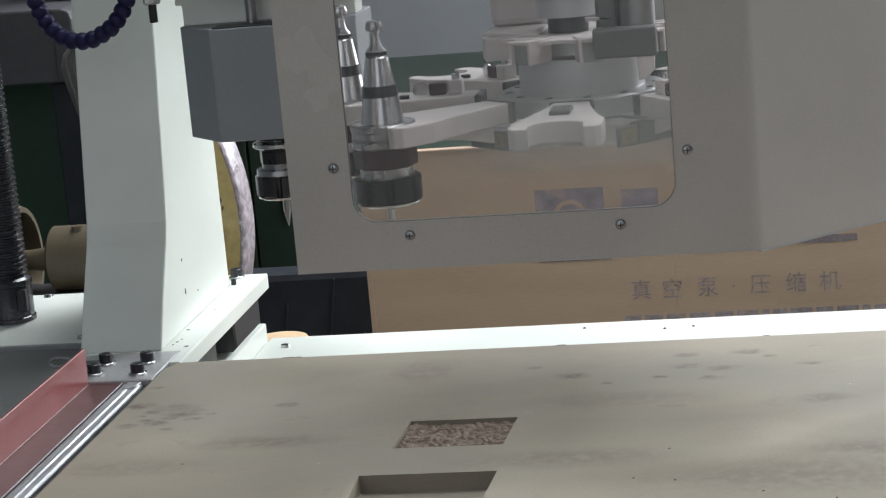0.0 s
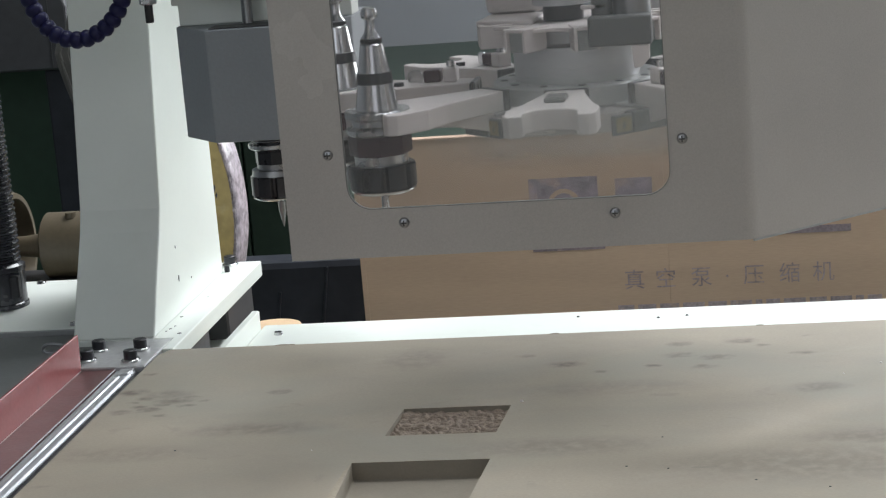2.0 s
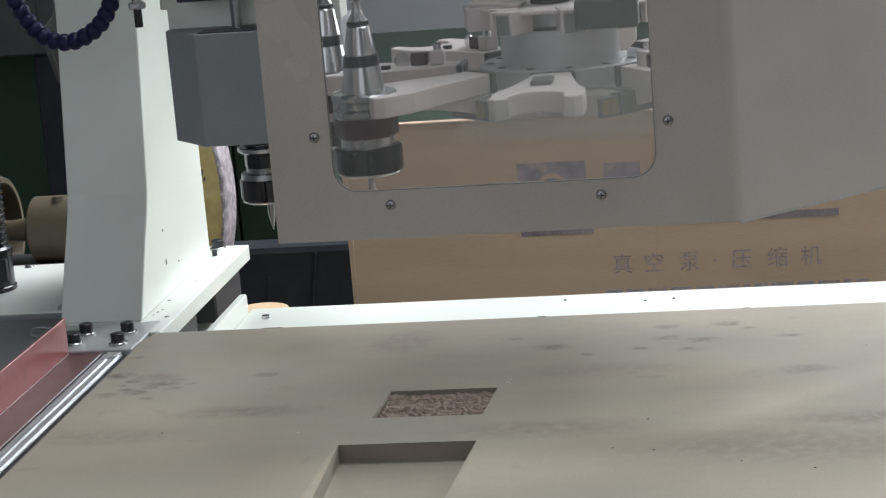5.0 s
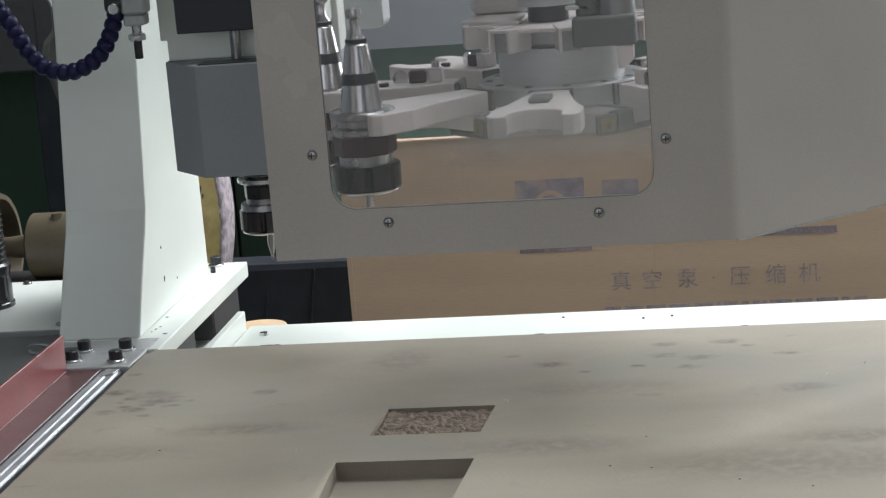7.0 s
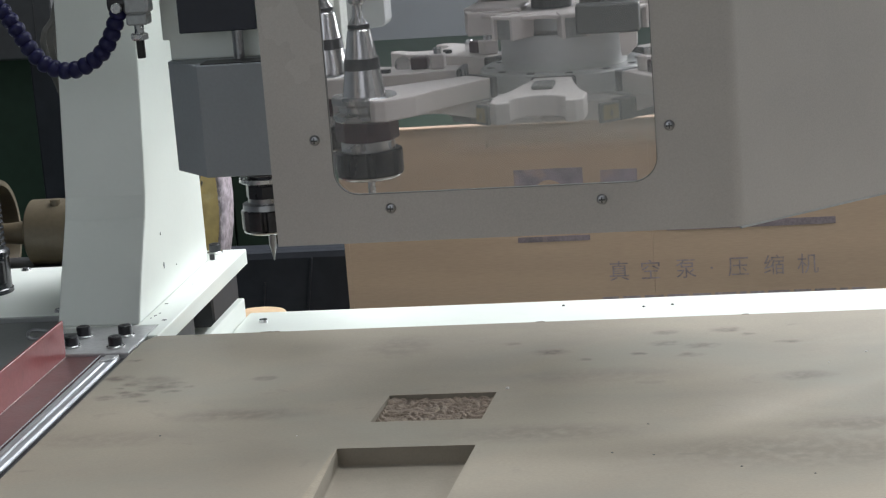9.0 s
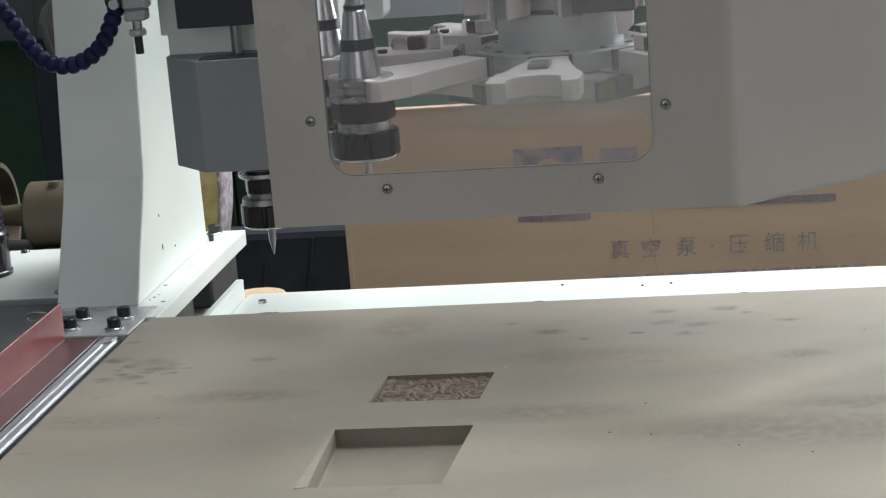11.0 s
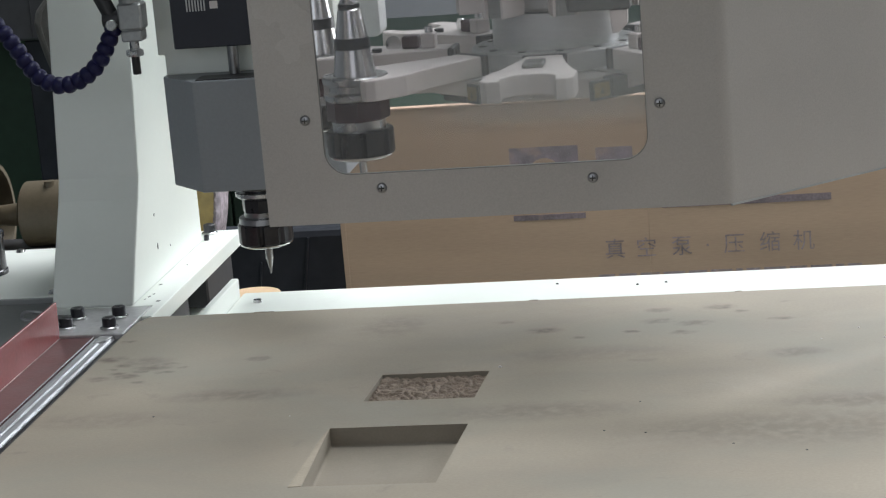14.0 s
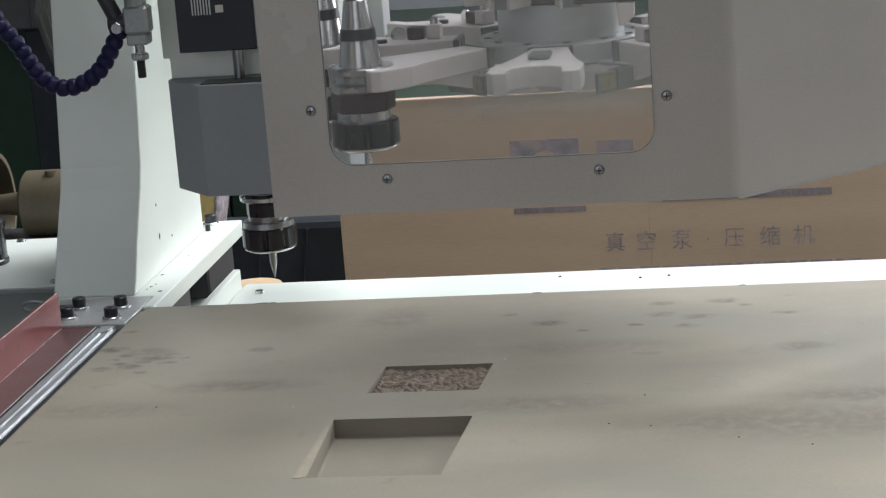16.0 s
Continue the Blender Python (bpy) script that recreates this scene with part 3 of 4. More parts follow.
def slotted_nut(name, ztop, zlow, r, parent, at):
    """Collet nut with wrench slots round its rim and a bright chamfer."""
    n = 72
    bm = bmesh.new()
    prof = [(r - 0.0016, ztop, 0), (r, ztop - 0.0012, 1), (r, zlow + 0.0045, 1), (r - 0.0045, zlow, 0), (0.008, zlow - 0.0004, 0)]
    rings = []
    for rr, z, slot in prof:
        ring = []
        for i in range(n):
            a = 2 * math.pi * i / n
            k = rr - (0.0028 if slot and i % 9 in (0, 1) else 0)
            ring.append(bm.verts.new((k * math.cos(a), k * math.sin(a), z)))
        rings.append(ring)
    for a, b in zip(rings, rings[1:]):
        for i in range(n):
            j = (i + 1) % n
            bm.faces.new((a[i], a[j], b[j], b[i]))
    bm.faces.new(rings[0])
    bm.faces.new(rings[-1])
    nut = part(name, moved(bm, Matrix.Translation(at)), NUTSTEEL, parent, "dark slotted collet nut", smooth=True)
    part("bright_chamfer", lathe([(r - 0.0014, zlow + 0.0026), (r - 0.0008, zlow + 0.0029), (r - 0.0012, zlow + 0.0016), (r - 0.0036, zlow + 0.0004), (r - 0.0042, zlow + 0.0008)], 60, at=at), CHROME, nut, "worn bright edge", smooth=True)
    return nut


slotted_nut("collet_nut", -0.0364, -0.0585, 0.0245, carriage, (AX, AY, 0))
part("engraving_bit", lathe([(0.0001, -0.057), (0.0034, -0.057), (0.0034, -0.071), (0.0026, -0.0745), (0.0005, -0.085), (0.0001, -0.0852)], 20, at=(AX + 0.001, AY, 0)), GREYSTEEL, carriage, "grey steel engraving bit", smooth=True)

fx, fy = 0.0245, 0.0
part("nozzle_tip", lathe([(0.0001, 0.1085), (0.0033, 0.1085), (0.0036, 0.1095), (0.0036, 0.1245), (0.0001, 0.1245)], 20, at=(fx - 0.0015, fy, 0)), BLACK, carriage, "black rubber nozzle tip", smooth=True)
part("nozzle_nut", lathe([(0.0001, 0.1243), (0.0072, 0.1243), (0.0078, 0.1255), (0.0078, 0.129), (0.0065, 0.1303), (0.0001, 0.1303)], 6, at=(fx - 0.0015, fy, 0)), STEEL, carriage, "bright hexagonal nut")
part("nozzle_stem", lathe([(0.0001, 0.13), (0.0042, 0.13), (0.0042, 0.138), (0.0001, 0.138)], 16, at=(fx - 0.0012, fy, 0)), STEEL, carriage, smooth=True)
fitting = part("nozzle_body", merge(box(fx - 0.010, fx + 0.0085, fy - 0.008, fy + 0.009, 0.1375, 0.1475, 0.0015), box(fx - 0.011, fx + 0.0105, fy - 0.009, fy + 0.01, 0.1474, 0.171, 0.002), lathe([(0.0001, 0.1708), (0.0095, 0.1708), (0.0095, 0.2), (0.0001, 0.2)], 20, at=(fx - 0.001, fy, 0))), CASTGREY, carriage, "grey cast nozzle body")
part("nozzle_bracket", box(fx - 0.006, 0.03, fy + 0.011, 0.051, 0.178, 0.195, 0.002), CASTGREY, carriage)
part("side_knob", lathe([(0.0001, -0.004), (0.0046, -0.004), (0.0052, -0.002), (0.0052, 0.004), (0.004, 0.006), (0.0001, 0.006)], 8, "y", (fx - 0.0165, fy - 0.0085, 0.1535)), STEEL, carriage, "bright screw knob")
part("elbow", merge(lathe([(0.0001, -0.009), (0.0072, -0.009), (0.0082, -0.004), (0.0082, 0.005), (0.0068, 0.009), (0.0001, 0.009)], 18, "x", (fx - 0.0165, fy, 0.157)), moved(lathe([(0.0001, 0.0), (0.0068, 0.0), (0.0068, 0.032), (0.0001, 0.032)], 14), pose(fx - 0.018, fy, 0.158, 0, -24, 0))), BLACK, carriage, "black plastic elbow", smooth=True)

# jointed coolant hose: ball segments strung along a hanging loop
HOSE_SHAPES = {
    0: ((0.0075, 0.147), (0.0035, 0.136), (-0.0006, 0.1259), (-0.0063, 0.1166), (-0.014, 0.1078), (-0.0234, 0.1021), (-0.0331, 0.0979), (-0.0439, 0.0968), (-0.0545, 0.0984), (-0.064, 0.104), (-0.0721, 0.1129), (-0.0774, 0.1231), (-0.081, 0.1355), (-0.086, 0.152), (-0.093, 0.17), (-0.1, 0.19)),
    8: ((0.006, 0.148), (0.0024, 0.139), (-0.0018, 0.1292), (-0.0071, 0.1203), (-0.0138, 0.1127), (-0.023, 0.1063), (-0.0338, 0.1018), (-0.0442, 0.1004), (-0.0552, 0.1028), (-0.0663, 0.1086), (-0.075, 0.1189), (-0.0822, 0.1316), (-0.0897, 0.1458), (-0.0984, 0.1588), (-0.106, 0.173), (-0.111, 0.192)),
    16: ((0.006, 0.149), (0.0022, 0.142), (-0.0027, 0.1334), (-0.0089, 0.1239), (-0.016, 0.1154), (-0.0249, 0.109), (-0.0346, 0.1045), (-0.045, 0.1026), (-0.0551, 0.1044), (-0.065, 0.1112), (-0.0738, 0.1225), (-0.081, 0.1353), (-0.0888, 0.148), (-0.0992, 0.161), (-0.106, 0.174), (-0.111, 0.192)),
}


def hose_beads(line, count, pitch=0.0096):
    """Places and headings of the ball segments along one shape of the hose."""
    pts = [Vector((x, 0.0, z)) for x, z in line]
    out = []
    for k in range(count):
        left = k * pitch
        for a, b in zip(pts, pts[1:]):
            if left <= (b - a).length:
                break
            left -= (b - a).length
        d = (b - a).normalized()
        out.append(Matrix.Translation(a + d * left) @ d.to_track_quat("Z", "Y").to_matrix().to_4x4())
    return out


bm = lathe([(0.0042, -0.0062), (0.0058, -0.0052), (0.0072, -0.003), (0.0079, 0.0), (0.0075, 0.0024), (0.006, 0.0045), (0.0044, 0.0054)], 16)
proto = part("hose_segment", bm, BLUEHOSE, carriage, smooth=True)
SEGMENTS = [proto] + [new("hose_segment", proto.data) for k in range(20)]
for seg in SEGMENTS:
    seg.parent = carriage


# ---- tool changer panel with its window ----
panel = root("changer_panel", "grey painted sheet guard with a rounded clear window", "machine guard")
PY = -0.285
BEND_R = 0.014
BEND = 0.5297 - BEND_R * math.tan(radians(21.12))


def panel_front():
    """Front sheet with a rounded opening, 2 mm thick."""
    x0, x1, z0, z1 = 0.196, BEND, 0.94, 1.34
    wx0, wx1, wz0, wz1, r = 0.2415, 0.4745, 0.9755, 1.28, 0.018
    inner = arc(wx0 + r, wz0 + r, r, 180, 270, 8) + arc(wx1 - r, wz0 + r, r, 270, 360, 8) + arc(wx1 - r, wz1 - r, r, 0, 90, 8) + arc(wx0 + r, wz1 - r, r, 90, 180, 8)
    outer = []
    for k, (x, z) in enumerate(inner):
        q = k // 9
        i = k % 9
        c = [(x0, z0), (x1, z0), (x1, z1), (x0, z1)][q]
        outer.append(c if i in range(1, 8) else ((x, z0) if (q, i) in ((0, 8), (1, 0)) else (x1, z) if (q, i) in ((1, 8), (2, 0)) else (x, z1) if (q, i) in ((2, 8), (3, 0)) else (x0, z)))
    bm = bmesh.new()
    n = len(inner)
    sheets = []
    for y in (PY, PY + 0.0011):
        vi = [bm.verts.new((x, y, z)) for x, z in inner]
        vo = {}
        vs = []
        for p in outer:
            key = (round(p[0], 5), round(p[1], 5))
            if key not in vo:
                vo[key] = bm.verts.new((p[0], y, p[1]))
            vs.append(vo[key])
        for i in range(n):
            j = (i + 1) % n
            f = [vi[i], vi[j], vs[j], vs[i]]
            if vs[i] is vs[j]:
                f = f[:3]
            bm.faces.new(f)
        sheets.append((vi, vs))
    (ai, ao), (bi, bo) = sheets
    for i in range(n):
        j = (i + 1) % n
        bm.faces.new((ai[i], ai[j], bi[j], bi[i]))
        if ao[i] is not ao[j]:
            bm.faces.new((ao[i], ao[j], bo[j], bo[i]))
    return bm


part("front_sheet", panel_front(), PANEL, panel)
dx, dy = 0.74, 0.672
bend = [(BEND + 0.00001 + BEND_R * math.sin(radians(a)), PY + BEND_R * (1 - math.cos(radians(a)))) for a in (0, 5, 10, 15, 20, 25, 30, 35, 40)]
inside = [(BEND + 0.00001 + (BEND_R - 0.0012) * math.sin(radians(a)), PY + BEND_R - (BEND_R - 0.0012) * math.cos(radians(a))) for a in (40, 30, 20, 10, 0)]
fold = bend + [(0.5297 + 0.3 * dx, PY + 0.3 * dy), (0.5297 + 0.3 * dx - 0.0014, PY + 0.3 * dy + 0.0016)] + inside
part("folded_side", prism(fold, 0.94, 1.34, "z"), PANEL, panel)
# Thin pale strip along the folded side's lower edge.
edge_line = [(0.531 + k * dx, PY + 0.0005 + k * dy) for k in (0.0, 0.3)]
part("pale_rim", prism(edge_line + [(edge_line[1][0] - 0.0014, edge_line[1][1] + 0.0016), (edge_line[0][0] - 0.0014, edge_line[0][1] + 0.0016)], 0.9386, 0.9399, "z"), BARE, panel, "pale lower rim of the folded sheet")
part("left_return", box(0.196, 0.1978, PY + 0.0022, PY + 0.022, 0.94, 1.34), PANEL, panel)
part("top_strap", box(0.3, 0.34, PY + 0.0022, 0.1495, 1.332, 1.3418, 0.001), PANEL, panel)
part("hanger", box(0.3, 0.34, 0.12, 0.1497, 1.342, 1.5, 0.002), PANEL, panel)
WIN = (0.2415, 0.4745, 0.9755, 1.28, 0.018)


def rounded(grow):
    x0, x1, z0, z1, r = WIN[0] - grow, WIN[1] + grow, WIN[2] - grow, WIN[3] + grow, WIN[4] + grow
    return arc(x0 + r, z0 + r, r, 180, 270, 8) + arc(x1 - r, z0 + r, r, 270, 360, 8) + arc(x1 - r, z1 - r, r, 0, 90, 8) + arc(x0 + r, z1 - r, r, 90, 180, 8)


# Added ring inside the opening; it darkens the cut edge that catches light.
bm = bmesh.new()
loops = [[bm.verts.new((x, y, z)) for x, z in rounded(g)] for g, y in ((-0.0001, PY - 0.0003), (-0.0005, PY - 0.0003), (-0.0005, PY + 0.0034), (-0.0001, PY + 0.0034))]
for la, lb in zip(loops, loops[1:] + loops[:1]):
    for k in range(len(la)):
        j = (k + 1) % len(la)
        bm.faces.new((la[k], la[j], lb[j], lb[k]))
part("edge_lining", bm, EDGEDARK, panel, "thin dark lining added over the window's lit cut edge")
pane = part("window_pane", box(0.222, 0.492, PY + 0.0035, PY + 0.0065, 0.956, 1.3), ACRYL, panel, "clear acrylic pane with a dusty film and painted reflection haze")
pane.visible_shadow = False
for x, z in ((0.230, 1.017), (0.484, 1.015), (0.2815, 0.9648), (0.4338, 0.9643)):
    s = part("screw", lathe([(0.0001, 0.0001), (0.0038, 0.0001), (0.0038, -0.0007), (0.003, -0.0021), (0.0014, -0.0027), (0.0001, -0.0028)], 24, "y", (x, PY, z)), GREYSTEEL, panel, "bright cross-head screw", smooth=True)
    s.data.transform(Matrix.Translation((x, PY, z)) @ pose(0, 0, 0, 180, 0, 0) @ Matrix.Translation((-x, -PY, -z))) if s.data.vertices[10].co.y > PY + 0.0005 else None
    part("cross_slot", merge(box(x - 0.0021, x + 0.0021, PY - 0.0031, PY - 0.002, z - 0.00045, z + 0.00045), box(x - 0.00045, x + 0.00045, PY - 0.00312, PY - 0.002, z - 0.0021, z + 0.0021)), BLACK, s)


# ---- tool carousel ----
HX, HY = 0.3935, -0.065
carousel = root("tool_carousel", "tool carousel with white nylon forks round a grey drum", "tool changer", (HX, HY, 0))
part("disc", lathe([(0.0001, 1.016), (0.066, 1.016), (0.0685, 1.018), (0.0685, 1.032), (0.067, 1.0335), (0.0001, 1.0335)], 64), ALU, carousel, "grey metal disc", smooth=True)
for a in range(0, 360, 30):
    part("disc_screw", lathe([(0.0001, 1.0335), (0.0032, 1.0335), (0.0032, 1.0342), (0.0001, 1.0342)], 12, at=(0.0595 * math.cos(radians(a + 8)), 0.0595 * math.sin(radians(a + 8)), 0)), DARKSTEEL, carousel)
part("drum", lathe([(0.0001, 1.0336), (0.0505, 1.0336), (0.0505, 1.0621), (0.0001, 1.0621)], 64), ALU, carousel, "pale grey drum", smooth=True)
ring = [(0.099 * math.cos(radians(223.8 + 22.5 + 45 * k)), 0.099 * math.sin(radians(223.8 + 22.5 + 45 * k))) for k in range(8)]
part("base_ring", prism(ring, 1.0005, 1.0158, "z", 0.001), NYLON, carousel, "grey octagonal base ring")
star = []
for k in range(8):
    c = 360 * k / 8 + 12.5
    star += [(0.0722 * math.cos(radians(c - 6.5)), 0.0722 * math.sin(radians(c - 6.5))), (0.0722 * math.cos(radians(c + 6.5)), 0.0722 * math.sin(radians(c + 6.5)))]
    for s in range(5):
        a = c + 8.5 + 28 * s / 4
        r = 0.068 - 0.009 * math.sin(math.pi * s / 4)
        star.append((r * math.cos(radians(a)), r * math.sin(radians(a))))
part("index_plate", prism(star, 1.0765, 1.0795, "z", 0.0006), NYLON, carousel, "white notched index plate")
part("index_core", lathe([(0.0001, 1.0625), (0.052, 1.0625), (0.053, 1.064), (0.0515, 1.066), (0.0515, 1.0764), (0.0001, 1.0764)], 56), GREYSTEEL, carousel, "bright turned core", smooth=True)
for k in range(8):
    post = part("index_post", merge(box(0.046, 0.0775, -0.0108, -0.0078, 1.0622, 1.0808, 0.0006), box(0.046, 0.0775, 0.0078, 0.0108, 1.0622, 1.0808, 0.0006), box(0.0724, 0.0776, -0.0079, 0.0079, 1.0782, 1.0807, 0.0005)), NYLON, carousel, "white post of the index plate")
    # The recess gets its shade from a darker grey than the frame.
    part("inset", box(0.046, 0.0732, -0.0077, 0.0077, 1.0622, 1.0781), CASTGREY, post, "grey inset, coloured darker in place of the recess's shade")
    post.matrix_basis = pose(0, 0, 0, 0, 0, 360 * k / 8 + 12.5)
part("collar", lathe([(0.0001, 1.0796), (0.0165, 1.0796), (0.0165, 1.0925), (0.0001, 1.0925)], 32, at=(-0.008, 0, 0)), DARKSTEEL, carousel, "dark collar", smooth=True)
part("shaft", lathe([(0.0001, 1.0926), (0.0245, 1.0926), (0.0245, 1.34), (0.0001, 1.34)], 40, at=(-0.008, 0, 0)), ALU, carousel, "grey motor shaft housing", smooth=True)
part("cam_housing", box(-0.075, -0.026, 0.03, 0.09, 1.0832, 1.34, 0.006, 2), NYLON, carousel, "pale housing block")
part("cam_plate", prism([(-0.078, -0.01), (-0.03, -0.028), (-0.026, 0.03), (-0.07, 0.06)], 1.0796, 1.083, "z", 0.001), NYLON, carousel)
# Dark block set before the right side of the index plate.
part("dark_block", box(0.0185, 0.067, -0.094, -0.079, 1.0667, 1.0895, 0.002, 2), COVERGREY, carousel, "dark grey block before the index plate")
part("motor_cylinder", lathe([(0.0001, 1.0796), (0.0145, 1.0796), (0.0145, 1.34), (0.0001, 1.34)], 32, at=(0.051, -0.064, 0)), GREYSTEEL, carousel, "grey metal motor cylinder", smooth=True)
part("motor_flank", box(0.02, 0.036, -0.07, -0.05, 1.0798, 1.34, 0.003, 2), COVERGREY, carousel, "dark grey motor flank")
part("indicator", box(0.012, 0.03, -0.07, -0.0662, 1.0935, 1.0965, 0.0005), NYLON, carousel, "small white indicator tab")
part("side_cylinder", lathe([(0.0001, 1.07), (0.02, 1.07), (0.02, 1.34), (0.0001, 1.34)], 32, at=(0.075, 0.055, 0)), ALU, carousel, "grey cylinder", smooth=True)
part("pointer", prism([(0.0505, 1.0665), (0.0643, 1.0665), (0.064, 1.056), (0.0575, 1.0495), (0.052, 1.0487)], -0.0925, -0.081, "y", 0.0008), NYLON, carousel, "white pointed stop")

FORK_A = [223.8 - 45, 223.8, 223.8 + 45, 223.8 + 90, 223.8 + 135, 223.8 + 180, 223.8 + 225, 223.8 + 270]
RT = 0.195
g = 0.0205
fork_out = [(0.0865, -0.0145), (0.105, -0.017), (0.15, -0.0265), (0.172, -0.034), (0.2, -0.034), (0.206, -0.029), (0.2055, -0.0215)]
fork_in = [(RT + g * math.cos(radians(a)), g * math.sin(radians(a))) for a in range(-62, -300, -14)]
outline = fork_out + fork_in + [(x, -y) for x, y in fork_out[::-1]]
slot_proto = None
for k, a in enumerate(FORK_A):
    m = pose(0, 0, 0, 0, 0, a)
    if slot_proto is None:
        f0 = part("fork", prism(outline, 1.0185, 1.0345, "z", 0.0012), NYLON, carousel, "white nylon tool fork")
        c0 = part("clamp_block", box(0.05, 0.0975, -0.017, 0.017, 1.0162, 1.0184, 0.0006), ALU, carousel, "grey clamp block")
        s0 = part("fork_screw", lathe([(0.0001, 1.0345), (0.0042, 1.0345), (0.0042, 1.0375), (0.0001, 1.0375)], 16, at=(0.145, 0.012, 0)), DARKSTEEL, carousel, smooth=True)
        p0 = part("spring_pin", lathe([(0.0001, 1.0466), (0.0034, 1.0466), (0.0034, 1.0515), (0.0001, 1.052)], 14, at=(0.1035, -0.0005, 0)), CHROME, carousel, smooth=True)
        b0 = part("fork_clip", box(0.0815, 0.0863, -0.0175, 0.0175, 1.0186, 1.035, 0.001), NUTSTEEL, carousel, "dark clip holding the fork")
        r0 = part("arm_rib", merge(prism([(0.0872, 1.001), (0.135, 1.0135), (0.178, 1.0183), (0.0872, 1.0183)], -0.0155, -0.0095, "y", 0.0006), prism([(0.0872, 1.001), (0.135, 1.0135), (0.178, 1.0183), (0.0872, 1.0183)], 0.0095, 0.0155, "y", 0.0006)), NYLON, carousel, "white tapered rib under the fork")
        k0 = part("spring_block", box(0.098, 0.109, -0.008, 0.006, 1.0346, 1.0465, 0.001), NYLON, carousel, "white spring block")
        l0 = part("latch", box(0.112, 0.126, -0.0105, 0.003, 1.0346, 1.0445, 0.001), BRONZE, carousel, "brown latch block")
        h0 = part("spring_wire", moved(lathe([(0.0058, -0.0007), (0.0066, -0.0007), (0.0066, 0.0007), (0.0058, 0.0007)], 20), pose(0.134, -0.004, 1.0385, 90, 0, 0)), CHROME, carousel, "bright spring ring", smooth=True)
        slot_proto = [f0, c0, s0, p0, b0, r0, k0, l0, h0]
        for o in slot_proto:
            o.matrix_basis = m
    else:
        # the arm under the nearer holder carries no latch
        for o in (slot_proto if k not in (1, 2) else [f0, c0, b0, r0]):
            q = new(o.name.split(".")[0], o.data)
            q.parent = carousel
            q.matrix_basis = m
            if "label" in o:
                q["label"] = o["label"]

foot = part("clamp_foot", box(0.0922, 0.104, -0.0165, 0.0135, 1.0, 1.0163, 0.001), FOOTGREY, carousel, "dark grey clamp foot")
foot.matrix_basis = pose(0, 0, 0, 0, 0, FORK_A[1])
foot = part("clamp_foot", box(0.0922, 0.104, -0.031, 0.012, 1.0, 1.0163, 0.001), FOOTGREY, carousel, "dark grey clamp foot")
foot.matrix_basis = pose(0, 0, 0, 0, 0, FORK_A[3])
for k, ta, tb in ((1, 0.0137, 0.029), (3, -0.05, -0.0312)):
    tape = part("tape", box(0.0985, 0.103, ta, tb, 1.0, 1.0155, 0.0008), FOOTGREY, carousel, "dark block with a yellow label")
    sticker = part("sticker", box(0.1031, 0.1035, ta + 0.002, tb - 0.002, 1.0025, 1.0135), YELLOW, tape, "yellow label")
    part("label_mark", prism([(ta * 0.6 + tb * 0.4, 1.005), (ta * 0.4 + tb * 0.6, 1.005), ((ta + tb) / 2, 1.011)], 0.1036, 0.1038, "x"), BLACK, tape)
    tape.matrix_basis = pose(0, 0, 0, 0, 0, FORK_A[k])
low_latch = part("latch", box(0.128, 0.15, -0.0095, 0.0065, 1.0346, 1.0385, 0.001), FOOTGREY, carousel, "dull grey latch on the front fork")
low_latch.matrix_basis = pose(0, 0, 0, 0, 0, FORK_A[2])


def tool_holder():
    h = root("tool_holder", "polished taper tool holder with black collet nut in a fork", "tool holder", group="tool holders")
    part("taper", lathe([(0.0001, 1.036), (0.0165, 1.036), (0.0135, 1.0555), (0.0128, 1.0555), (0.0128, 1.0645), (0.0121, 1.0645), (0.0088, 1.085), (0.0078, 1.086), (0.0001, 1.086)], 48), CHROME, h, "polished steel taper", smooth=True)
    part("dark_band", lathe([(0.0137, 1.0556), (0.014, 1.056), (0.0131, 1.064), (0.0126, 1.0644)], 48), DARKSTEEL, h, "dark band round the taper", smooth=True)
    part("pull_stud", lathe([(0.0001, 1.086), (0.0072, 1.086), (0.0078, 1.0885), (0.007, 1.091), (0.0046, 1.094), (0.0038, 1.098), (0.0038, 1.1035), (0.0062, 1.1055), (0.0066, 1.1085), (0.0055, 1.112), (0.003, 1.1132), (0.0001, 1.1132)], 32), CHROME, h, "bright pull stud", smooth=True)
    part("stud_collar", lathe([(0.0072, 1.0862), (0.0084, 1.0866), (0.0084, 1.0892), (0.0072, 1.0898)], 32), DARKSTEEL, h, smooth=True)
    part("flange", lathe([(0.0001, 1.0175), (0.0235, 1.0175), (0.025, 1.019), (0.025, 1.0225), (0.0205, 1.0245), (0.0205, 1.0288), (0.025, 1.031), (0.025, 1.0345), (0.024, 1.0359), (0.0001, 1.0359)], 48), STEEL, h, "steel flange with a grip groove", smooth=True)
    part("hex_body", lathe([(0.0001, 1.0174), (0.0236, 1.0174), (0.0242, 1.016), (0.0242, 1.0035), (0.0235, 1.0022), (0.0001, 1.0022)], 8), BRONZE, h, "brownish black hexagonal body")
    part("collet_ring", lathe([(0.0001, 1.0021), (0.0205, 1.0021), (0.0205, 0.9925), (0.0001, 0.9925)], 40), STEEL, h, smooth=True)
    slotted_nut("collet_nut", 0.9946, 0.9725, 0.0258, h, (0, 0, 0))
    part("milling_bit", lathe([(0.0001, 0.974), (0.003, 0.974), (0.003, 0.955), (0.0001, 0.9548)], 14), STEEL, h, smooth=True)
    return h


th = tool_holder()
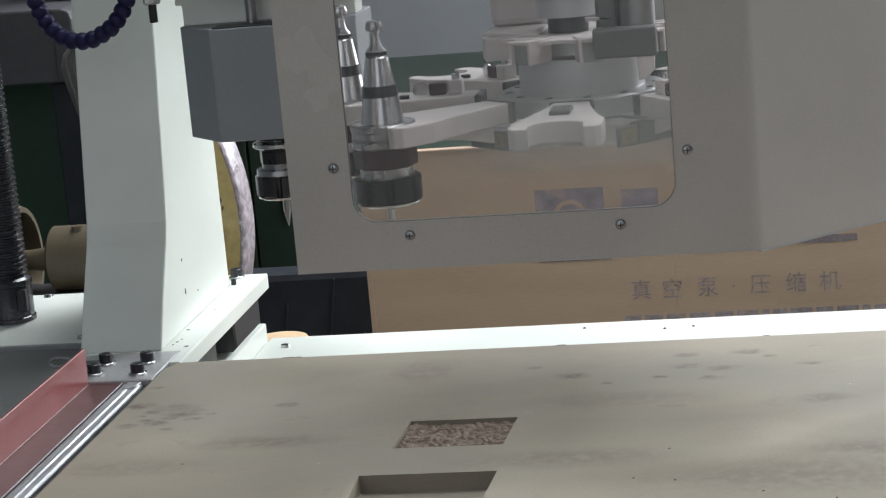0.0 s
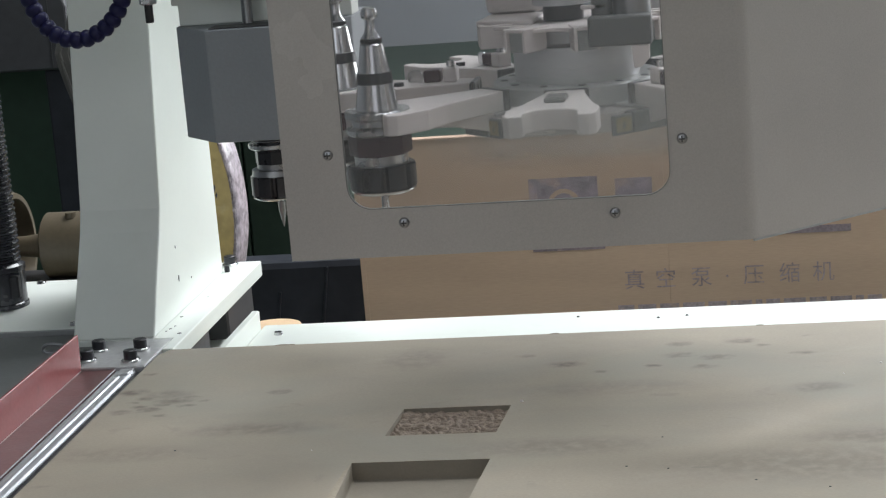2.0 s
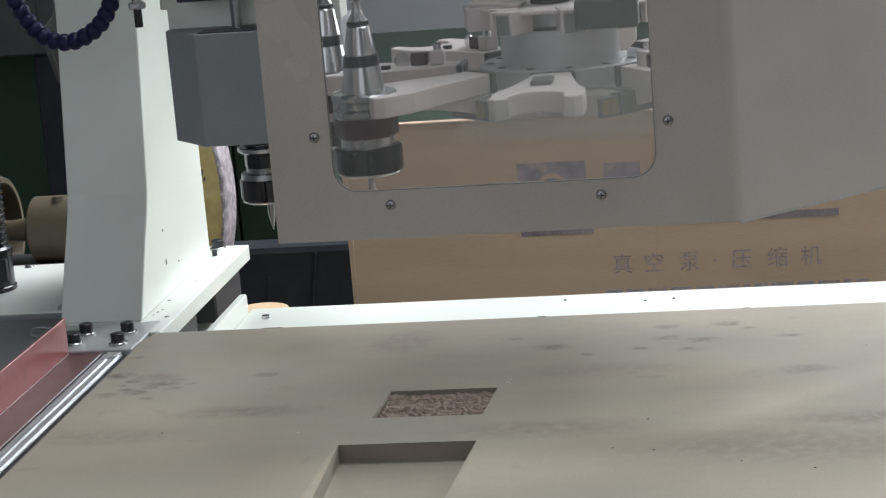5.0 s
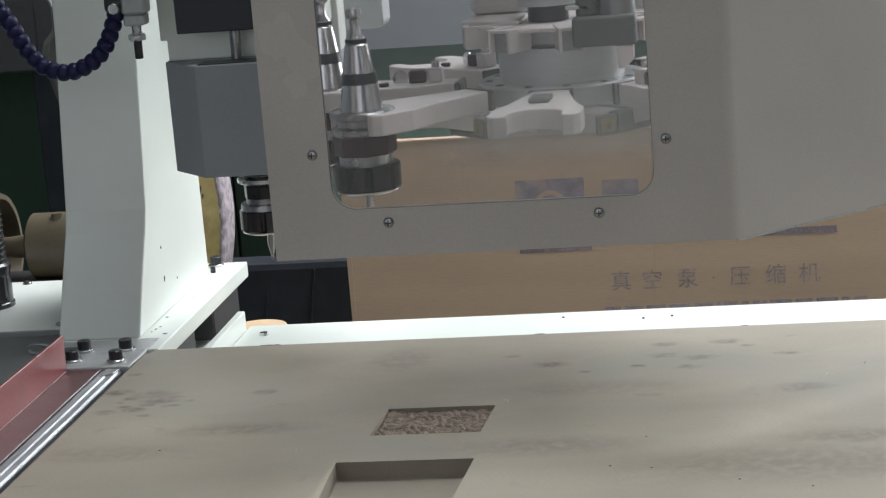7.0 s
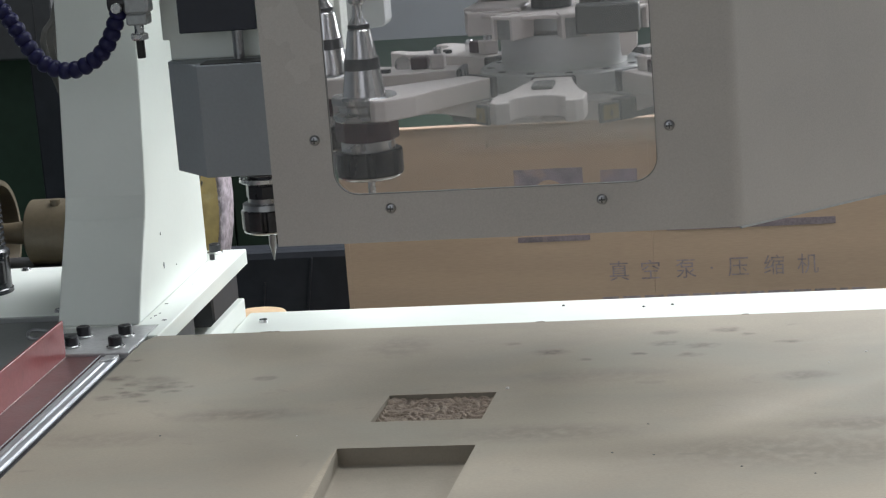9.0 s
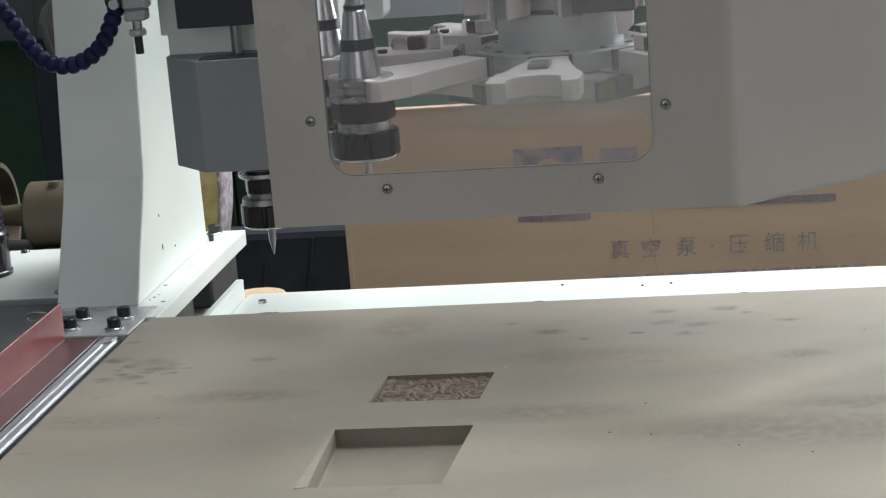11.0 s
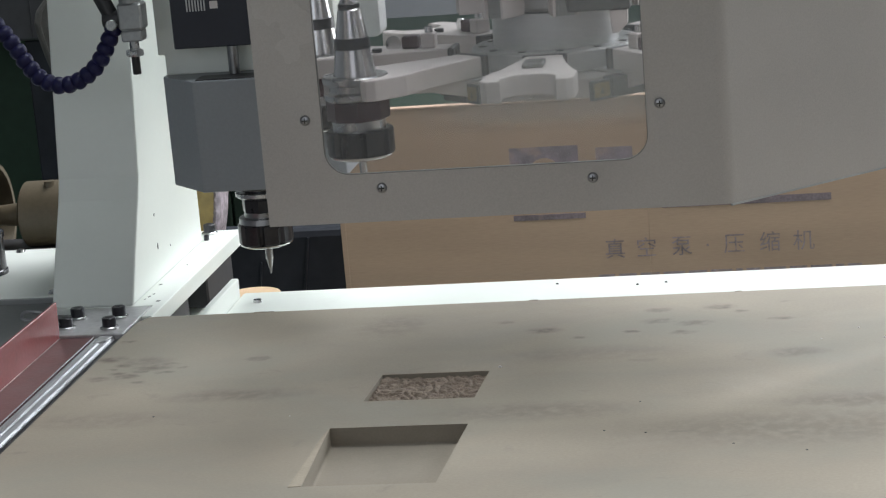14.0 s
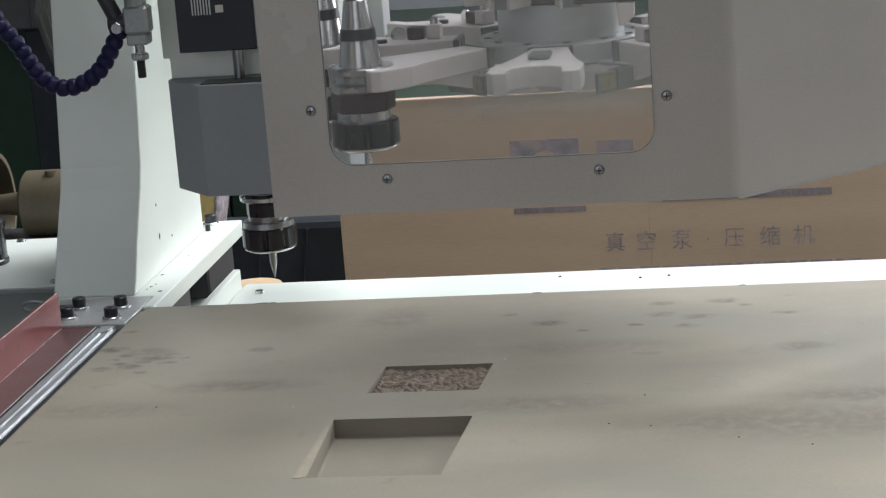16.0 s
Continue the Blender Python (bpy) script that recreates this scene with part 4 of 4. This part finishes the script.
th.matrix_basis = pose(HX + RT * math.cos(radians(FORK_A[1])), HY + RT * math.sin(radians(FORK_A[1])), 0, 0, 0, 10)
copy_thing(th, pose(HX + RT * math.cos(radians(FORK_A[0])), HY + RT * math.sin(radians(FORK_A[0])), 0, 0, 0, 40))



# ---- crate behind the machine ----
crate = root("crate_panel", "pale plywood crate wall standing upright with faded blue print", "crate panel")
CY = 0.98
part("front_board", box(-0.014, 0.401, CY, CY + 0.012, 0.0, 0.8122, 0.0004), PLY, crate)
part("front_board", box(0.4011, 1.75, CY, CY + 0.012, 0.0, 0.8122, 0.0004), PLY, crate)
part("crate_side", box(-0.014, -0.002, CY + 0.0122, CY + 0.0134, 0.0, 0.8122, 0.001), PLY, crate)
part("edge_strip", box(-0.0162, -0.0095, CY - 0.0012, CY - 0.0001, 0.0, 0.812, 0.0003), PLY, crate, "worn edge of the board")
part("crate_top", box(-0.016, 1.75, CY - 0.002, CY + 0.0135, 0.8124, 0.8162, 0.0008), PLY, crate)
for x, z, w, h in ((0.14, 0.793, 0.0014, 0.004), (0.188, 0.789, 0.0012, 0.0055), (0.222, 0.787, 0.004, 0.0018), (0.236, 0.7835, 0.005, 0.002), (0.13, 0.78, 0.0025, 0.002)):
    part("dent", prism([(x - w, z - h * 0.4), (x, z - h), (x + w, z + h * 0.3), (x + w * 0.3, z + h)], CY - 0.0006, CY - 0.0001, "y"), SAND if w > 0.0013 else CHIP, crate, "small dent in the plywood")
for xa, xb, za, zb in ((0.221, 0.313, 0.69, 0.753), (0.336, 0.385, 0.69, 0.748), (0.221, 0.318, 0.6535, 0.661), (0.42, 0.641, 0.662, 0.6715)):
    part("print_mark", box(xa, xb, CY - 0.0006, CY - 0.0001, za, zb), INK if zb > 0.7 else INK3, crate, "faded blue printed block")


part("print_ring", merge(*[prism([(0.267 + 0.022 * math.cos(radians(a)), 0.716 + 0.022 * math.sin(radians(a))), (0.267 + 0.022 * math.cos(radians(a + 20)), 0.716 + 0.022 * math.sin(radians(a + 20))), (0.267 + 0.016 * math.cos(radians(a + 20)), 0.716 + 0.016 * math.sin(radians(a + 20))), (0.267 + 0.016 * math.cos(radians(a)), 0.716 + 0.016 * math.sin(radians(a)))], CY - 0.001, CY - 0.0006, "y") for a in range(-20, 200, 20)]), PLY, crate, "pale arc left bare in the print")


def glyphs(name, body, x, z, size, material, parent):
    """Printed characters laid on the crate's front."""
    cu = bpy.data.curves.new("tmp_text", "FONT")
    cu.body, cu.size, cu.align_x = body, size, "CENTER"
    tmp = new("tmp_text", cu)
    dg = bpy.context.evaluated_depsgraph_get()
    dg.update()
    me = bpy.data.meshes.new_from_object(tmp.evaluated_get(dg))
    bpy.data.objects.remove(tmp)
    me.transform(Matrix.Translation((x, CY - 0.0007, z)) @ pose(0, 0, 0, 90, 0, 0))
    me.materials.clear()
    me.materials.append(material)
    ob = new(name, me)
    ob.parent = parent
    return ob


for ch, x in zip("真空泵·压缩机", (0.354, 0.396, 0.443, 0.477, 0.512, 0.559, 0.603)):
    glyphs("printed_character", ch, x, 0.5985, 0.029, INK2, crate)
w = 0.33
while w < 0.66:
    l = rng.uniform(0.008, 0.03)
    part("print_bar", box(w, w + l, CY - 0.0006, CY - 0.0001, 0.562, 0.5745), INK2, crate)
    w += l + 0.005


# ---- left of the column ----
tray = root("cable_tray", "white painted sheet tray beside the gantry leg", "tray")
part("tray_top", box(-0.6, -0.1125, 0.098, 0.305, 0.7965, 0.7995, 0.001), WHITE, tray)
part("tray_front", box(-0.6, -0.1125, 0.095, 0.0978, 0.6, 0.7992, 0.001), TRAYGREY, tray, "grey painted front sheet")
part("tray_back", box(-0.6, -0.1125, 0.3052, 0.308, 0.0, 0.7992, 0.001), WHITE, tray)
for x, y in ((-0.215 + 0.0, 0.296), (-0.118, 0.112)):
    part("rivet", lathe([(0.0001, 0.7995), (0.0052, 0.7995), (0.004, 0.802), (0.0001, 0.803)], 14, at=(x, y, 0)), STEEL, tray, smooth=True)
side = tagged(part("rail_cover", box(-0.6, -0.0645, -0.95, 0.0948, 0.735, 0.7945, 0.002), COVERGREY), "grey sheet cover beside the red guard", "cover")
cu = bpy.data.curves.new("wire_hook", "CURVE")
cu.dimensions, cu.bevel_depth, cu.bevel_resolution = "3D", 0.0015, 3
sp = cu.splines.new("NURBS")
hp = [(-0.062, -0.04, 0.808), (-0.075, -0.02, 0.812), (-0.088, -0.02, 0.816), (-0.099, -0.02, 0.8165), (-0.104, -0.02, 0.812), (-0.101, -0.02, 0.8075), (-0.092, -0.02, 0.808)]
sp.points.add(len(hp) - 1)
for q, p in zip(sp.points, hp):
    q.co = (*p, 1)
sp.use_endpoint_u = True
cu.materials.append(GREYSTEEL)
hook = part("wire_hook", bmesh.new(), GREYSTEEL, guard, "bent bright wire hook")
tmp = new("tmp_hook", cu)
dg = bpy.context.evaluated_depsgraph_get()
dg.update()
hook.data = bpy.data.meshes.new_from_object(tmp.evaluated_get(dg))
bpy.data.objects.remove(tmp)

hose = root("corrugated_hose", "black corrugated hose standing in a ribbed cuff", "hose", (-0.2185, 0.2, 0.8))
prof, z = [(0.0001, 0.04)], 0.04
while z < 0.62:
    prof += [(0.0188, z), (0.0205, z + 0.0012), (0.0205, z + 0.0030), (0.0188, z + 0.0042)]
    z += 0.0056
part("hose_body", lathe(prof + [(0.0001, z)], 28), HOSEBLACK, hose, smooth=True)
part("cuff", lathe([(0.0001, 0), (0.0235, 0), (0.0235, 0.004), (0.0222, 0.005), (0.0222, 0.036), (0.0235, 0.037), (0.0235, 0.042), (0.0195, 0.045), (0.0001, 0.045)], 36), HOSEBLACK, hose, "black plastic cuff", smooth=True)
part("cuff_lug", box(0.014, 0.0232, -0.02, -0.012, 0.012, 0.034, 0.001), BLACK, hose)

pump = root("pipe_coupling", "tan painted cylindrical coupling with a conical end", "coupling", (-0.2, 0.38, 0.822))
part("cylinder", lathe([(0.0001, -0.034), (0.031, -0.034), (0.0355, -0.031), (0.0355, 0.075), (0.0001, 0.075)], 48, "x"), TAN, pump, smooth=True)
part("neck", lathe([(0.0001, -0.131), (0.011, -0.131), (0.011, -0.06), (0.014, -0.034), (0.0001, -0.034)], 32, "x"), TAN, pump, "brass coloured neck", smooth=True)
part("end_disc", lathe([(0.0001, -0.16), (0.058, -0.16), (0.06, -0.15), (0.06, -0.072), (0.058, -0.067), (0.0525, -0.067), (0.051, -0.07), (0.046, -0.13), (0.0001, -0.13)], 48, "x"), TAN, pump, smooth=True)
part("boss", lathe([(0.0001, 0.03), (0.006, 0.03), (0.006, 0.0375), (0.0001, 0.0385)], 14, at=(0.0, -0.012, 0)), TAN, pump, smooth=True)
part("stand", box(-0.1, 0.07, -0.03, 0.03, -0.82, -0.033, 0.003), BLACK, pump)

roll = root("amber_guard", "amber curved plastic guard with crinkled clear wrap", "guard")
def rim(r, a):
    return -0.3135 + r * math.cos(radians(a)), 0.838 + r * math.sin(radians(a))


disc = part("guard_body", prism([(-0.125, 0.7), *[rim(0.2705, a) for a in range(-30, 31, 3)], (-0.125, 0.975)], 0.452, 0.49, "y"), AMBER, roll)
for y, z, w, h in ((-0.0625, 0.861, 0.0018, 0.005), (-0.0605, 0.8535, 0.0012, 0.0035), (-0.0648, 0.874, 0.001, 0.004)):
    part("smear", prism([(y - w, z), (y, z - h), (y + w, z + h * 0.3), (y + w * 0.3, z + h)], 0.4512, 0.4522, "y"), DARKSTEEL, disc, "dark oily smear")
bm = bmesh.new()
rows = []
for k in range(121):
    a = -30 + k * 0.5
    row = []
    for q in range(9):
        wob = noise.noise(Vector((k * 0.31, q * 0.7, 2.0))) + 0.6 * noise.noise(Vector((k * 0.9, q * 1.3, 7.0)))
        x, z = rim(0.27 + 0.0065 * q / 8 + (0.0006 * wob if q < 8 else 0), a)
        row.append(bm.verts.new((x, 0.4505 - 0.004 * math.sin(math.pi * q / 8) + 0.0022 * wob * (0 < q < 8), z)))
    row += [bm.verts.new((rim(0.2765, a)[0], 0.492, rim(0.2765, a)[1])), bm.verts.new((rim(0.27, a)[0], 0.492, rim(0.27, a)[1]))]
    rows.append(row)
for ra, rb in zip(rows, rows[1:]):
    for q in range(11):
        bm.faces.new((ra[q], ra[(q + 1) % 11], rb[(q + 1) % 11], rb[q]))
bm.faces.new(rows[0])
bm.faces.new(rows[-1])
part("wrap", bm, WRAP, roll, "crinkled clear plastic wrap", smooth=True)
part("guard_stand", box(-0.155, -0.1, 0.455, 0.485, 0.0, 0.699, 0.002), BLACK, roll)
pad = root("wooden_pad", "pale orange rounded wooden pad behind the beam", "pad", (0.046, 0.225, 0))
part("pad_body", lathe([(0.0001, 0.744), (0.028, 0.744), (0.03, 0.747), (0.03, 0.758), (0.028, 0.761), (0.0001, 0.761)], 48), SAND, pad, smooth=True)
part("pad_stem", lathe([(0.0001, 0), (0.02, 0), (0.02, 0.744), (0.0001, 0.744)], 20), BLACK, pad)

# screw and specks on the rear beam
bs = root("beam_screw", "small bright screw on the white beam", "screw", (0.078, 0.118, 0.78))
part("screw_head", lathe([(0.0001, 0), (0.0045, 0), (0.0038, 0.0026), (0.0001, 0.0028)], 16), STEEL, bs, smooth=True)
part("screw_slot", box(-0.0032, 0.0032, -0.0007, 0.0007, 0.0022, 0.0031), BLACK, bs)
for x, y in ((0.435, 0.12), (0.461, 0.124), (0.36, 0.135)):
    s = lathe([(0.0001, 0), (0.0016, 0), (0.0008, 0.0011), (0.0001, 0.0012)], 7, at=(x, y, 0.78))
    tagged(part("metal_chip", s, DARKSTEEL), "tiny dark metal chip on the white beam", "chip", group="metal chips")
for x, y, r in ((0.345, -0.195, 0.0016), (0.622, -0.125, 0.0011), (0.64, -0.155, 0.0013), (0.592, -0.152, 0.0008), (0.2, -0.3, 0.0007)):
    c = part("wood_chip", lathe([(0.0001, 0), (r, 0), (r * 0.6, r * 0.7), (0.0001, r * 0.8)], 6, at=(x, y, 0.8)), NYLON)
    tagged(c, "tiny pale chip lying on the board", "chip", group="pale chips")
# torn fibres along the board's far edge
for x, w in ((0.109, 0.006), (0.118, 0.003), (0.352, 0.004), (0.528, 0.003)):
    part("torn_fibre", prism([(x - w, 0.0035), (x + w, 0.0035), (x + w * 0.4, 0.0047), (x - w * 0.3, 0.0044)], 0.797, 0.8004, "z"), CHIP, board, "torn fibre on the board's edge")
# small drilled holes in the board
for x, y in ((0.436, -0.359), (0.465, -0.366), (0.525, -0.395), (0.573, -0.413), (0.458, -0.296), (0.093, -0.29)):
    part("drill_mark", lathe([(0.0001, 0.7999), (0.001, 0.7999), (0.0007, 0.8003), (0.0001, 0.8003)], 8, at=(x, y, 0)), DARKSTEEL, board, "small dark drilled mark")

# dark things beyond the machine
tarp = root("covered_cabinet", "low cabinet under black plastic sheeting", "cabinet")
part("box_body", box(-0.5, -0.022, 1.25, 1.31, 0.0, 0.597, 0.012, 2), TARP, tarp)
for x0, x1, z1 in ((-0.24, -0.2, 0.55), (-0.17, -0.125, 0.585), (-0.11, -0.085, 0.5)):
    part("sheet_fold", prism([(x0, 0.3), (x0 + 0.005, 0.3), (x1 + 0.003, z1), (x1, z1)], 1.2455, 1.2502, "y", 0.001), TARP, tarp, "fold in the sheeting")
# Made-up screen that covers the bright floor with a dark, shaded tone.
green = root("green_cabinet", "dark green screen added where the floor should look dark", "cabinet")
part("box_body", box(-0.62, -0.352, 2.212, 2.6, 0.0, 0.93, 0.006, 2), SCREENGREEN, green)
for x0, x1 in ((-0.617, -0.488), (-0.484, -0.355)):
    leaf = part("screen_leaf", box(x0, x1, 2.2, 2.2118, 0.05, 0.926, 0.003, 2), SCREENGREEN, green, "leaf of the added dark screen")
    part("handle", box((x0 + x1) / 2 - 0.004, (x0 + x1) / 2 + 0.004, 2.19, 2.2, 0.5, 0.6, 0.002), BLACK, leaf)
dark = root("dark_machine", "dark grey machine head on a black column in shade", "machine")
part("machine_column", box(-0.658, -0.5, 1.612, 2.0, 0.0, 0.8648, 0.004, 2), TARP, dark, "black machine column")
part("machine_head", prism([(-1.3, 0.865), (-0.606, 0.865), (-0.603, 0.97), (-0.607, 0.984), (-0.62, 0.989), (-1.3, 0.998)], 1.6, 2.05, "y", 0.004), HOUSING, dark, "dark grey rounded head cover")
part("pale_box", box(-0.7, -0.598, 1.75, 1.95, 0.995, 1.25, 0.004), ALU, dark, "pale box on the machine head")
part("head_seam", prism([(-0.638, 0.87), (-0.636, 0.87), (-0.634, 0.983), (-0.636, 0.983)], 1.5985, 1.6005, "y"), BLACK, dark, "dark seam on the head cover")
part("head_base", box(-1.3, -0.66, 1.9, 2.0, 0.0, 0.8646, 0.004), FLOORG, dark, "dark green base panel")
drape = [(-0.39, 1.03), (-0.4037, 0.9889), (-0.416, 0.9755), (-0.4214, 0.9589), (-0.4183, 0.9391), (-0.4114, 0.9112), (-0.4028, 0.8831), (-0.3963, 0.8391), (-0.395, 0.79), (-0.385, 0.0), (-0.3, 0.0), (-0.3, 1.03)]
cloth = tagged(part("hanging_cloth", prism(drape, 1.0, 1.03, "y", 0.006), CLOTH), "creased grey cloth draped upright in shade", "cloth")
for dx in (0.009, 0.019):
    part("crease", prism([(x + dx, z) for x, z in drape[1:9]] + [(x + dx + 0.0025, z) for x, z in drape[8:0:-1]], 0.9975, 1.0005, "y"), CLOTH, cloth, "raised crease in the cloth")


def motions():
    """The carriage sinks at an even pace, and its hose bends a little."""
    times = [0, 0.2, 0.5] + list(range(1, 16)) + [15.5, 15.8, 16]
    walk(carriage, [(t, pose(0, 0, 0.9960 - 0.006125 * t)) for t in times])
    shapes = {t: hose_beads(line, len(SEGMENTS)) for t, line in HOSE_SHAPES.items()}
    for k, seg in enumerate(SEGMENTS):
        walk(seg, [(t, shapes[t][k]) for t in (0, 8, 16)])


motions()
